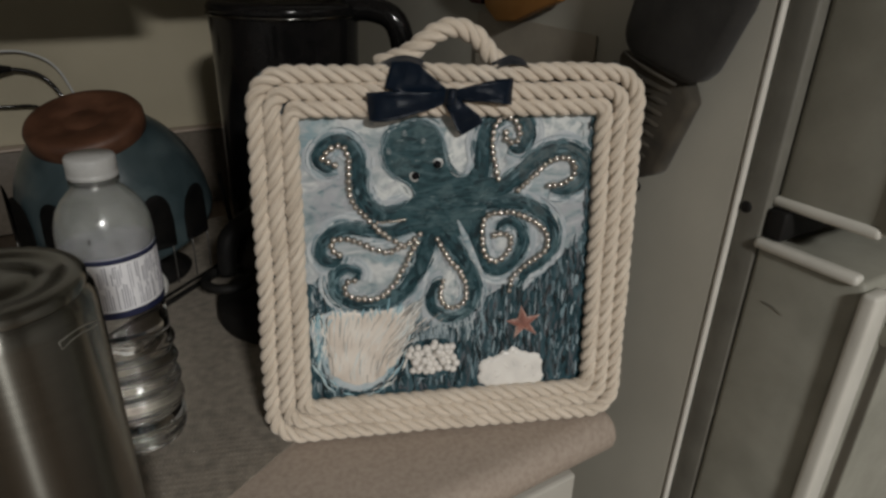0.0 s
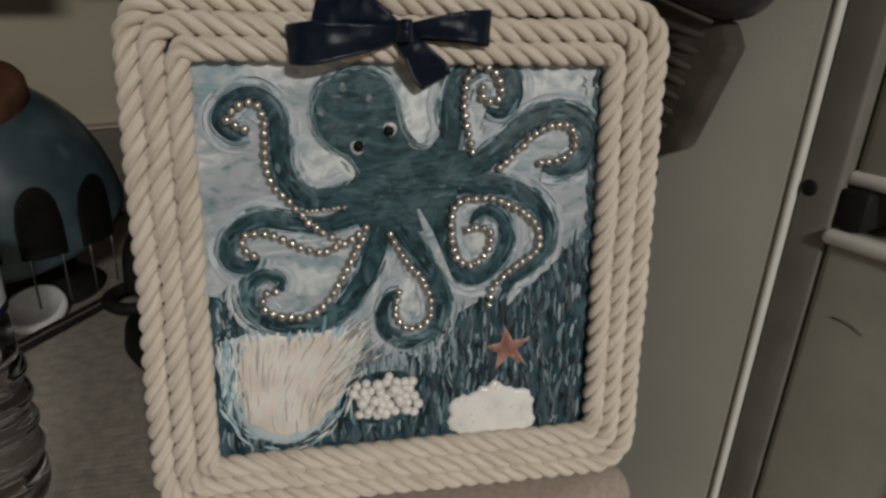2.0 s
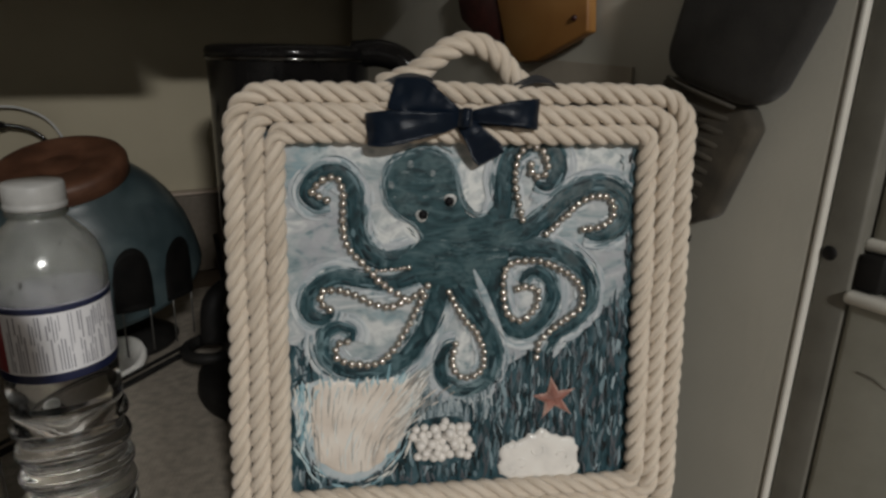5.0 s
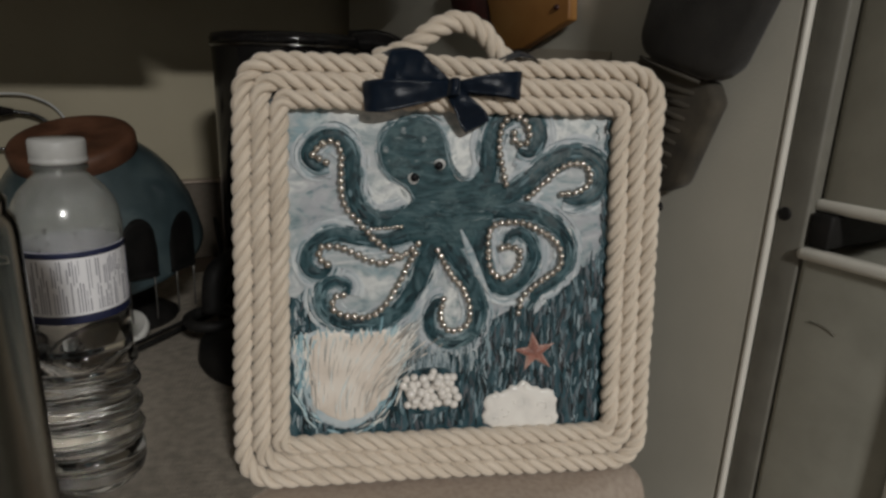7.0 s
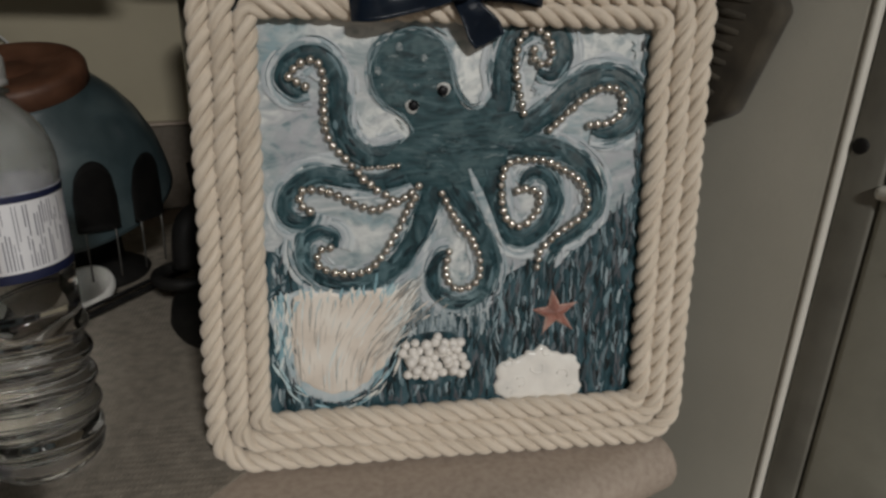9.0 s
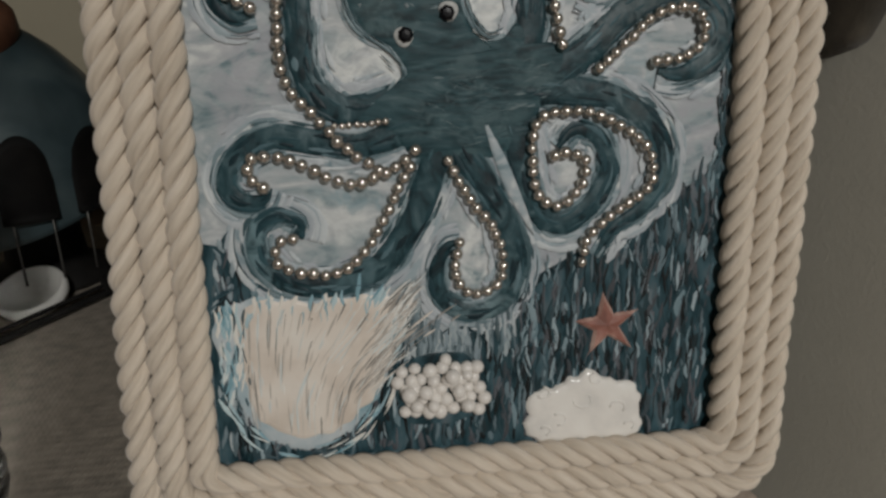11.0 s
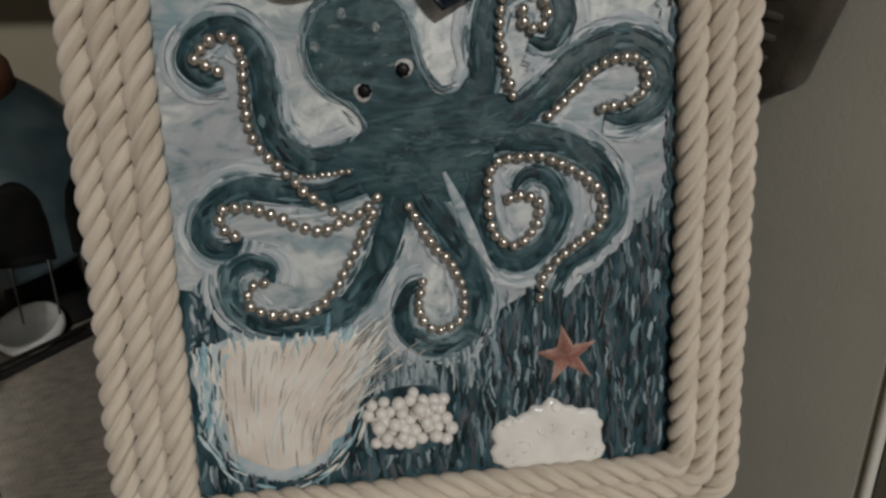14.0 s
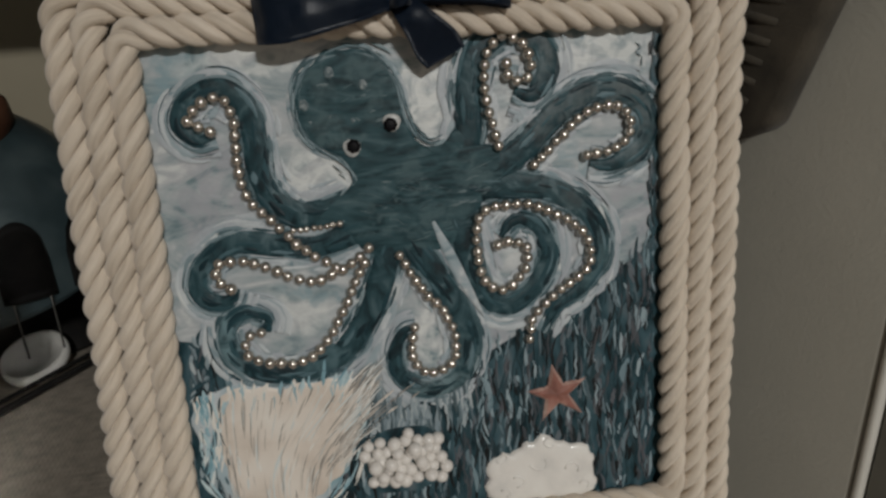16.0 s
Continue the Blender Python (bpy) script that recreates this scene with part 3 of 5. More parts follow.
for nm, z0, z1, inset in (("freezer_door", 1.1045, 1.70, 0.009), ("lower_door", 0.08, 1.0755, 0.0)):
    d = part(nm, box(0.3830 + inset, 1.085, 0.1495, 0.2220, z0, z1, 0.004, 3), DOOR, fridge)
    ze = z0 if nm == "freezer_door" else z1
    part("edge_trim", box(0.3795 + inset, 0.3900 + inset, 0.1540, 0.2240, ze - 0.0037, ze + 0.0037, 0.003, 3), TRIM, d, "ivory plastic edge trim")
    part("corner_trim", box(0.3785 + inset, 0.399 + inset, 0.1395, 0.1500, z0 + 0.004, z1 - 0.004, 0.003, 3), TRIM, d, "ivory plastic corner trim")
    # dark strip, proud of the door front, stands in for a recess in shade
    part("recess_shade", box(0.3995 + inset, 0.419 + inset, 0.1470, 0.1505, z0 + 0.01, z1 - 0.01), GASKET, d, "raised dark strip standing for a shaded recess", smooth=False)
    part("handle", tube(spline([(0.44, 0.1495, z0 + 0.30), (0.43, 0.10, z0 + 0.31), (0.43, 0.095, min(z1, z0 + 0.45)), (0.43, 0.10, z1 - 0.06), (0.44, 0.1495, z1 - 0.05)], 0.012), 0.011), TRIM, d)
hinge = part("hinge", box(0.3840, 0.46, 0.208, 0.2220, 1.0800, 1.1005, 0.002), MATT_BLACK, fridge)
part("screw", lathe([(0, 0.003), (0.0035, 0.0026), (0.005, 0.0012), (0.0052, -0.002)], 20), MATT_BLACK, fridge, m=Matrix.Translation((SIDE + 0.0032, 0.2368, 1.0965)) @ Matrix.Diagonal((0.5, 0.85, 0.85, 1)) @ pose(0, 0, 0, 0, -90, 0))
part("screw", lathe([(0, 0.003), (0.0035, 0.0026), (0.005, 0.0012), (0.0052, -0.002)], 20), MATT_BLACK, fridge, m=Matrix.Translation((SIDE - 0.0005, 0.330, 1.083)) @ Matrix.Diagonal((0.8, 0.8, 0.8, 1)) @ pose(0, 0, 0, 0, -90, 0))
part("scuff", tube(spline([(0.3827, 0.209, 1.0355), (0.3827, 0.201, 1.0355), (0.3828, 0.193, 1.0325)], 0.004), 0.0004, 6), GASKET, d, "short dark scuff mark")

# things that hang on the refrigerator's side; their own x runs towards the room, z up, y into the metal
ONSIDE = TILTED @ Matrix.Translation((SIDE, 0, 0)) @ Matrix(((0, 1, 0, 0), (-1, 0, 0, 0), (0, 0, 1, 0), (0, 0, 0, 1)))


def on_side(pts):
    return [(-b, z) for b, z in pts]


mitt = thing("oven_mitt", ONSIDE @ Matrix.Translation((0, -0.026, 0)), "dark padded oven mitt hanging on the refrigerator", "oven mitt")
part("cuff", slab(on_side([(0.330, 1.275), (0.344, 1.215), (0.347, 1.202), (0.343, 1.191), (0.334, 1.185), (0.290, 1.173), (0.280, 1.174), (0.270, 1.181), (0.254, 1.222), (0.240, 1.275)]), 0.020, 0.006), MITT_DARK, mitt, "black cloth cuff")
part("binding", tube([Vector(p) for p in ((-0.342, 0.001, 1.1872), (-0.330, -0.003, 1.1835), (-0.310, -0.004, 1.178), (-0.290, -0.001, 1.172))], 0.0012, 8), BINDING, mitt, "thin brown binding")
for k in range(9):
    z0 = 1.1745 - k * 0.0083
    b0, b1 = 0.356 - 0.001 * k, 0.298 + 0.0022 * k
    part("quilted_rib", tube([Vector((-b0 + (b0 - b1) * f, 0.0072, z0 - 0.010 * f)) for f in (0.0, 0.25, 0.5, 0.75, 1.0)], lambda f: 0.0046 * (1 - 0.6 * f), 10), MITT, mitt)
part("lining", slab(on_side([(0.352, 1.186), (0.345, 1.188), (0.288, 1.173), (0.281, 1.160), (0.300, 1.104), (0.318, 1.096), (0.350, 1.11)]), 0.016, 0.004), MITT, mitt, m=Matrix.Translation((0, 0.006, 0)))
part("magnet", lathe([(0, 0), (0.008, 0), (0.008, 0.008), (0, 0.008)], 20), CHROME, mitt, m=Matrix.Translation((-0.30, 0.026, 1.255)) @ pose(0, 0, 0, 90, 0, 0))

card = tagged(part("card_sheet", slab(on_side([(0.394, 1.192), (0.560, 1.198), (0.560, 0.99), (0.394, 0.985)]), 0.0015), CARD, smooth=False, m=ONSIDE @ Matrix.Translation((0, -0.0025, 0))), "brown kraft card fixed to the refrigerator's side", "card")
pine = thing("wooden_ornament", ONSIDE @ Matrix.Translation((0, -0.014, 0)), "angular orange pine ornament hanging on the refrigerator", "ornament")
part("board", slab(on_side([(0.560, 1.262), (0.438, 1.262), (0.432, 1.216), (0.490, 1.194), (0.515, 1.192), (0.533, 1.203), (0.545, 1.232)]), 0.010, 0.0015), WOODEN, pine)
part("peg", lathe([(0, 0.002), (0.002, 0.002), (0.0025, 0)], 12), DARK_RED, pine, m=Matrix.Translation((-0.447, 0, 1.226)) @ pose(0, 0, 0, 90, 0, 0))
red = thing("red_ornament", ONSIDE @ Matrix.Translation((0, -0.012, 0)), "dark red lacquered ornament hanging beside the pine one", "ornament")
part("plate", slab(on_side([(0.625, 1.262), (0.612, 1.230), (0.585, 1.215), (0.560, 1.205), (0.543, 1.205), (0.549, 1.232), (0.563, 1.262)]), 0.009, 0.0015), DARK_RED, red)

# ---------------------------------------------------------------- the framed seaside plaque
PLAQUE = pose(0.0056, 0.4203, 1.0447, -8.16, 0, 7.42)
plaque = thing("rope_framed_plaque", PLAQUE, "hand-painted sea plaque framed in cotton rope, standing on the counter", "wall plaque")
part("backing", box(-0.130, 0.130, 0.004, 0.014, -0.132, 0.134, 0.002), BOARD, plaque, "dark painted backing board")
bm = bmesh.new()
bmesh.ops.create_grid(bm, x_segments=60, y_segments=60, size=0.5)
for v in bm.verts:
    x, z = v.co.x * 0.216, v.co.y * 0.216
    v.co = Vector((x, -0.0004 * noise.noise(Vector((x * 60, 0, z * 60))), z))
part("painted_panel", bm, SKY, plaque, "pale blue and white brushed panel")


def rounded(half_w, lo, hi, radius, step=0.0013, seed=0.0):
    """A rounded rectangle on the board, a little uneven."""
    pts = []
    for cx, cz, a0 in ((half_w - radius, hi - radius, 0), (-half_w + radius, hi - radius, 90), (-half_w + radius, lo + radius, 180), (half_w - radius, lo + radius, 270)):
        for k in range(9):
            a = radians(a0 + k * 90 / 8)
            pts.append(Vector((cx + radius * math.cos(a), 0, cz + radius * math.sin(a))))
    pts.append(pts[0].copy())
    path = even(pts, step)[:-1]
    for p in path:
        if p.x < 0:
            p.x -= 0.0045 * (0.133 - p.z) / 0.266 * min(1.0, -p.x / 0.08)
    return [p + Vector((0.0013 * noise.noise(p * 20 + Vector((seed, 0, 0))), 0.0010 * noise.noise(p * 30 + Vector((0, seed, 0))), 0.0017 * noise.noise(p * 20 + Vector((0, 0, seed))))) for p in path]


for k, (hw, lo, hi, rad) in enumerate(((0.1095, -0.1107, 0.1103, 0.005), (0.1210, -0.1222, 0.1218, 0.012), (0.1323, -0.1334, 0.1333, 0.020))):
    centre = [p + Vector((0, -0.0052 + 0.0006 * k, 0)) for p in rounded(hw, lo, hi, rad, seed=3.0 * k)]
    loop = part("rope", strand(centre, 0, Vector((0, -1, 0)), 0.00295, 0.0035, 0.0300, True, k * 1.7, 12), ROPE, plaque, "round of twisted cream cotton rope")
    for j in (1, 2):
        part("strand", strand(centre, j, Vector((0, -1, 0)), 0.00295, 0.0035, 0.0300, True, k * 1.7, 12), ROPE, loop)
handle_path = spline([(-0.050, 0.012, 0.138), (-0.030, 0.010, 0.1455), (-0.012, 0.008, 0.1585), (0.003, 0.008, 0.163), (0.018, 0.008, 0.157), (0.030, 0.010, 0.1435), (0.046, 0.012, 0.134)], 0.0013)
carry = part("rope_handle", strand(handle_path, 0, Vector((0, -1, 0)), 0.0036, 0.0036, 0.031, False, 0.0, 12), ROPE, plaque, "twisted rope carrying handle")
for j in (1, 2):
    part("strand", strand(handle_path, j, Vector((0, -1, 0)), 0.0036, 0.0036, 0.031, False, 0.0, 12), ROPE, carry)

# dark seabed
bm = bmesh.new()
floor_line = [(-107.5, -13), (-98, -15), (-93, -28), (-70, -36), (-44, -44), (-30, -60), (-14, -65), (2, -63), (14, -52), (24, -34), (32, -28), (44, -25), (60, -17), (74, -8), (86, 1), (96, 8), (107.5, 24), (107.5, -107), (-107.5, -107)]
bm.faces.new([bm.verts.new((x / 1000, -0.0006, z / 1000)) for x, z in floor_line])
bmesh.ops.triangulate(bm, faces=bm.faces[:])
part("seabed", bm, SEABED, plaque, "dark teal painted seabed", smooth=False)


def line_height(x):
    for (x0, z0), (x1, z1) in zip(floor_line, floor_line[1:17]):
        if x0 <= x <= x1:
            return z0 + (z1 - z0) * (x - x0) / (x1 - x0)
    return -20


rng, rag = random.Random(5), random.Random(8)
verts, faces = [], []


def stroke(x, z, length, width, lean, lift, bend=0.0):
    """A ragged touch of a brush, in mm."""
    b = len(verts)
    for i in range(7):
        s = i / 6
        w = width * min(1.0, 0.25 + 3.0 * s, 0.25 + 3.0 * (1 - s)) * rag.uniform(0.8, 1.12)
        cx = x + lean * (s - 0.5) * length + bend * (s - 0.5) ** 2 * length + width * rag.uniform(-0.13, 0.13)
        cz = z + (s - 0.5) * length
        for q, h in ((-0.5, 0.0), (0.0, 0.25), (0.5, 0.0)):
            verts.append(((cx + q * w) / 1000, -(lift + h) / 1000, cz / 1000))
    for i in range(6):
        for k in range(2):
            faces.append((b + i * 3 + k, b + i * 3 + k + 1, b + i * 3 + k + 4, b + i * 3 + k + 3))


def trail(path, i0, count, offset, width, lift, drift=0.0):
    """A brush touch that follows a curve of even points at a sideways distance; offset and width in mm."""
    b = len(verts)
    n = len(path)
    for i in range(count + 1):
        k = min(max(i0 + i, 0), n - 1)
        p = path[k]
        d = (path[min(k + 1, n - 1)] - path[max(k - 1, 0)]).normalized()
        side = Vector((-d.z, 0, d.x))
        s = i / count
        w = width * min(1.0, 0.2 + 2.6 * s, 0.2 + 2.6 * (1 - s)) * rag.uniform(0.7, 1.15) / 1000
        c = p + side * ((offset + drift * s) / 1000)
        for q, h in ((-0.5, 0.0), (0.0, 0.22), (0.5, 0.0)):
            v = c + side * (w * q)
            verts.append((v.x, -(lift + h) / 1000, v.z))
    for i in range(count):
        for k in range(2):
            faces.append((b + i * 3 + k, b + i * 3 + k + 1, b + i * 3 + k + 4, b + i * 3 + k + 3))


def stroke_mesh(name, mat, label):
    me = bpy.data.meshes.new(name)
    me.from_pydata(verts, [], faces)
    me.materials.append(mat)
    me.polygons.foreach_set("use_smooth", [True] * len(me.polygons))
    ob = new(name, me)
    ob.parent = plaque
    verts.clear()
    faces.clear()
    return tagged(ob, label, kind="stuff")


for i in range(1500):
    x = rng.uniform(-103, 103)
    z = rng.uniform(-104, 22)
    if z > line_height(x) + rng.uniform(-2, 5):
        continue
    stroke(x, z, rng.uniform(3, 16), rng.uniform(0.5, 1.6), rng.uniform(-0.3, 0.34), 0.62 + rng.random() * 0.25, rng.uniform(-0.5, 0.5))
for i in range(520):
    x, z = rng.uniform(-102, 102), rng.uniform(-103, 20)
    if z < line_height(x) - 2:
        stroke(x, z, rng.uniform(5, 16), rng.uniform(1.2, 3.2), rng.uniform(-0.3, 0.3), 0.60 + rng.random() * 0.2, rng.uniform(-0.6, 0.6))
for i in range(420):
    x, z = rng.uniform(-100, 102), rng.uniform(-102, 20)
    if z > line_height(x) + 2:
        continue
    sway, tall = rng.uniform(0.15, 0.7), rng.uniform(6, 16)
    seg = spline([((x + sway * (1 if k % 2 else -1) * rng.uniform(0.3, 1.0)) / 1000, 0, (z + tall * (k / 4 - 0.5)) / 1000) for k in range(5)], 0.0013)
    trail(seg, 0, len(seg) - 1, 0, rng.uniform(0.5, 1.8), 0.95 + rng.random() * 0.1)
for i in range(60):
    stroke(rng.uniform(-98, 100), rng.uniform(-105, -98), rng.uniform(3, 7), rng.uniform(1.0, 2.6), rng.uniform(-0.4, 0.4), 0.9, rng.uniform(-0.5, 0.5))
# strokes down the right edge, put in for the rope's shadow there
for i in range(90):
    stroke(rng.uniform(99.5, 103.5), rng.uniform(-20, 101), rng.uniform(3, 9), rng.uniform(0.6, 1.5), rng.uniform(-0.15, 0.15), 0.75, rng.uniform(-0.4, 0.4))
stroke_mesh("seabed_brushwork", STROKE, "short upright strokes of teal, grey and pale blue paint")

for i in range(170):
    x = rng.gauss(-12, 15)
    z = line_height(x) + rng.uniform(-9, 12)
    if -34 < x < 30 and z < -34:
        stroke(x, z, rng.uniform(5, 14), rng.uniform(1.0, 2.8), rng.uniform(-0.15, 0.2), 0.98 + rng.random() * 0.1, rng.uniform(-0.4, 0.4))
for i in range(46):
    stroke(rng.uniform(-105, -96), rng.uniform(-100, -14), rng.uniform(4, 10), rng.uniform(0.8, 2.2), rng.uniform(-0.3, 0.3), 0.98, rng.uniform(-0.4, 0.4))
stroke_mesh("drip_brushwork", DRIP, "pale blue drips running down into the dark seabed")

# painted creature: a plain shape of curling bands and a rounded body
ARMS = (
    ([(-30, 40), (-46, 36), (-58, 40), (-65, 52), (-66, 68), (-67, 80), (-76, 89), (-88, 86), (-94, 77), (-89, 70), (-81, 71)], 14, 8),
    ([(-25, 30), (-45, 24), (-62, 25), (-78, 27), (-90, 21), (-96, 11), (-92, 3), (-83, 3), (-80, 8)], 13, 8),
    ([(-14, 22), (-19, 8), (-26, -8), (-38, -24), (-55, -32), (-73, -31), (-85, -21), (-86, -9), (-78, -3), (-69, -6), (-70, -12)], 13, 8),
    ([(-6, 22), (4, 6), (13, -10), (17, -28), (11, -42), (-2, -46), (-13, -40), (-16, -28), (-12, -18), (-6, -16)], 13, 7),
    ([(16, 44), (36, 43), (58, 39), (74, 26), (78, 10), (70, -4), (57, -13), (50, -24)], 15, 5),
    ([(14, 34), (19, 14), (24, -2), (34, -10), (46, -4), (54, 10), (50, 24), (40, 28), (33, 21)], 14, 7),
    ([(14, 50), (21, 66), (22, 84), (27, 99), (40, 106), (52, 101), (55, 90), (49, 80), (41, 82)], 13, 10),
    ([(30, 48), (44, 58), (58, 71), (74, 80), (90, 79), (99, 68), (95, 55), (83, 49), (73, 50)], 14, 9))
for ctrl, w0, w1 in ARMS:
    part("pale_outline", band(ctrl, lambda s: (w0 + (w1 - w0) * s) * min(1, 0.35 + 5 * (1 - s)) + 6.5, 0.0005, 0.0004), HALO, plaque)
for ctrl, w0, w1 in ARMS:
    part("painted_arm", band(ctrl, lambda s: (w0 + (w1 - w0) * s) * min(1, 0.35 + 5 * (1 - s)), 0.0012, 0.0006), TEAL, plaque)
part("pale_outline", blob([(-52, 82), (-46, 97), (-30, 105), (-14, 101), (-4, 88), (-4, 74), (-14, 60), (-34, 58), (-48, 66)], 0.0005, 0.0003), HALO, plaque)
part("painted_body", blob([(-49, 82), (-44, 95), (-29, 102), (-14, 98), (-7, 87), (-5, 75), (-2, 66), (6, 58), (30, 61), (38, 52), (36, 44), (26, 38), (20, 26), (8, 18), (-8, 17), (-22, 18), (-34, 26), (-46, 31), (-42, 37), (-32, 45), (-27, 50), (-33, 59), (-45, 68)], 0.0008, 0.0011, rough=0.05, centre=(-16, 55)), BODY, plaque)
part("painted_body", blob([(-4, 66), (1, 62.5), (6, 61.5), (11, 63), (16, 68), (22, 62), (20, 50), (4, 48), (-6, 54)], 0.0006, 0.0012, rough=0.04), BODY, plaque)
part("pale_streak", band([(4, 30), (10, 16), (16, 2), (24, -14)], lambda s: 5 * math.sin(math.pi * (0.1 + 0.85 * s)), 0.0004, 0.0018), HALO, plaque)
part("pale_streak", band([(-58, 30), (-46, 29), (-33, 33)], lambda s: 2.6 * math.sin(math.pi * (0.1 + 0.85 * s)), 0.0004, 0.0018), HALO, plaque)
for x, z, w in ((-21, 88, 3.6), (-45, 81, 3.6), (-34, 93, 4.0), (-35, 76, 1.6), (-26, 74, 2.0), (-43, 74, 1.5)):
    part("pale_spot", blob([(x - w * 0.55, z + 0.4), (x - w * 0.1, z + w * 0.7), (x + w * 0.4, z + w * 0.35), (x + w * 0.5, z - w * 0.3), (x, z - w * 0.65), (x - w * 0.4, z - w * 0.4)], 0.0003, 0.0018, rough=0.2, seed=x), SPOT, plaque)

def inside(x, z):
    return abs(x) < 101 and abs(z) < 103


arm_paths = [(spline([(x / 1000, 0, z / 1000) for x, z in ctrl], 0.0016), w0, w1) for ctrl, w0, w1 in ARMS]
for path, w0, w1 in arm_paths:
    n = len(path)
    for i in range(int(n * 0.4)):
        i0 = rng.randrange(0, n - 3)
        w = w0 + (w1 - w0) * i0 / n
        w *= min(1, 0.35 + 5 * (1 - i0 / n))
        q = rng.uniform(-0.42, 0.42)
        trail(path, i0, rng.randint(3, 8), q * w, rng.uniform(0.8, 2.6), 0.75 + 1.15 * math.sqrt(1 - 4 * q * q), rng.uniform(-0.6, 0.6))
stroke_mesh("teal_brushwork", TEAL_STROKES, "streaky dark teal brush marks")
for i in range(230):
    x, z = rng.uniform(-32, 34), rng.uniform(20, 57)
    if abs((x - 3) / 31) ** 2.2 + abs((z - 39 - 0.1 * x) / 16) ** 2.2 > 1:
        continue
    sweep = rng.uniform(2, 6)
    lean = rng.uniform(-0.25, 0.35) + 0.012 * (x - 2)
    seg = spline([((x - sweep) / 1000, 0, (z - lean * sweep) / 1000), (x / 1000, 0, (z + rng.uniform(-1, 1)) / 1000), ((x + sweep) / 1000, 0, (z + lean * sweep) / 1000)], 0.0014)
    trail(seg, 0, len(seg) - 1, 0, rng.uniform(0.4, 1.5), 1.72)
for i in range(90):
    a, d = rng.uniform(0, 2 * math.pi), rng.uniform(3, 17)
    span = rng.uniform(2.5, 7) / d
    seg = spline([((-27 + 1.1 * d * math.cos(a + span * k)) / 1000, 0, (80 + d * math.sin(a + span * k)) / 1000) for k in (-1, 0, 1)], 0.0014)
    trail(seg, 0, len(seg) - 1, 0, rng.uniform(0.4, 1.3), 1.62)
for i in range(60):
    x, z = rng.choice(((3, 40), (-24, 84), (10, 44), (-20, 76))) if i % 3 else (0, 42)
    x, z = x + rng.gauss(0, 10 if z < 60 else 7), z + rng.gauss(0, 5)
    seg = spline([((x - 2) / 1000, 0, (z + rng.uniform(-1, 1)) / 1000), ((x + rng.uniform(0, 4)) / 1000, 0, (z + rng.uniform(-0.5, 1.5)) / 1000)], 0.0008)
    on_trunk = abs((x - 3) / 30) ** 2.2 + abs((z - 39 - 0.1 * x) / 15) ** 2.2 < 1
    on_head = ((x + 27) / 17) ** 2 + ((z - 81) / 16) ** 2 < 1
    if len(seg) > 2 and (on_trunk or on_head):
        trail(seg, 0, len(seg) - 1, 0, rng.uniform(0.5, 1.5), 1.8)
stroke_mesh("body_brushwork", BODY_STROKES, "loose teal and grey brush marks over the body")

for path, w0, w1 in arm_paths:
    n = len(path)
    for i in range(int(n * 1.0)):
        i0 = rng.randrange(0, n - 3)
        w = (w0 + (w1 - w0) * i0 / n) / 2
        sgn = rng.choice((-1, 1))
        p = path[i0]
        if inside(p.x * 1000 + sgn * 6, p.z * 1000):
            trail(path, i0, rng.randint(4, 10), sgn * (w + rng.uniform(0.3, 5.0)), rng.uniform(1.2, 3.6), 0.80 + rng.random() * 0.15, rng.uniform(-1.5, 1.5))
stroke_mesh("pale_brushwork", PALE_STROKES, "soft brush marks in pale blue, grey and white")

head_edge = spline([(x / 1000, 0, z / 1000) for x, z in ((-33, 59), (-45, 68), (-49, 82), (-44, 95), (-29, 102), (-14, 98), (-7, 87), (-4.5, 75), (-1, 67), (5, 63), (11, 64.5))], 0.0016)
trunk_edge = spline([(x / 1000, 0, z / 1000) for x, z in ((-46, 36), (-38, 38), (-31, 44), (-27, 50), (-33, 59), (-40, 64))], 0.0016)
for path, count in ((head_edge, 90), (trunk_edge, 40)):
    for i in range(count):
        trail(path, rng.randrange(0, len(path) - 3), rng.randint(3, 8), rng.gauss(0, 1.1), rng.uniform(0.5, 1.5), 1.5 + rng.random() * 0.1, rng.uniform(-1.2, 1.2))
for path, w0, w1 in arm_paths:
    n = len(path)
    for i in range(int(n * 0.9)):
        i0 = rng.randrange(0, n - 3)
        w = (w0 + (w1 - w0) * i0 / n) / 2 * min(1, 0.35 + 5 * (1 - i0 / n))
        if inside(path[i0].x * 1000, path[i0].z * 1000):
            trail(path, i0, rng.randint(3, 8), rng.choice((-1, 1)) * (w + rng.gauss(-0.1, 0.7)), rng.uniform(0.7, 2.2), 1.15 + rng.random() * 0.1, rng.uniform(-0.8, 0.8))
stroke_mesh("edge_brushwork", EDGE_STROKES, "half-mixed teal touches softening the painted edges")

for x, z, dx, dz in ((-27.3, 63.0, 0.7, 0.6), (-10.4, 72.2, -0.6, -0.8)):
    ring = part("eye_ring", lathe([(0.0037, 0.0), (0.0036, 0.0005), (0.0032, 0.0008), (0, 0.0008)], 24, lambda r, h, a: (r * (1 + 0.06 * math.sin(3 * a)), h)), SILVER, plaque, "white painted eye", m=Matrix.Translation((x / 1000, -0.0017, z / 1000)) @ pose(0, 0, 0, 90, 0, 0))
    part("gem", lathe([(0, 0.0019), (0.0017, 0.0018), (0.0029, 0.0011), (0.0031, 0)], 7), GEM, ring, "faceted black gem", smooth=False, m=Matrix.Translation((dx / 1000, dz / 1000, 0.0005)))

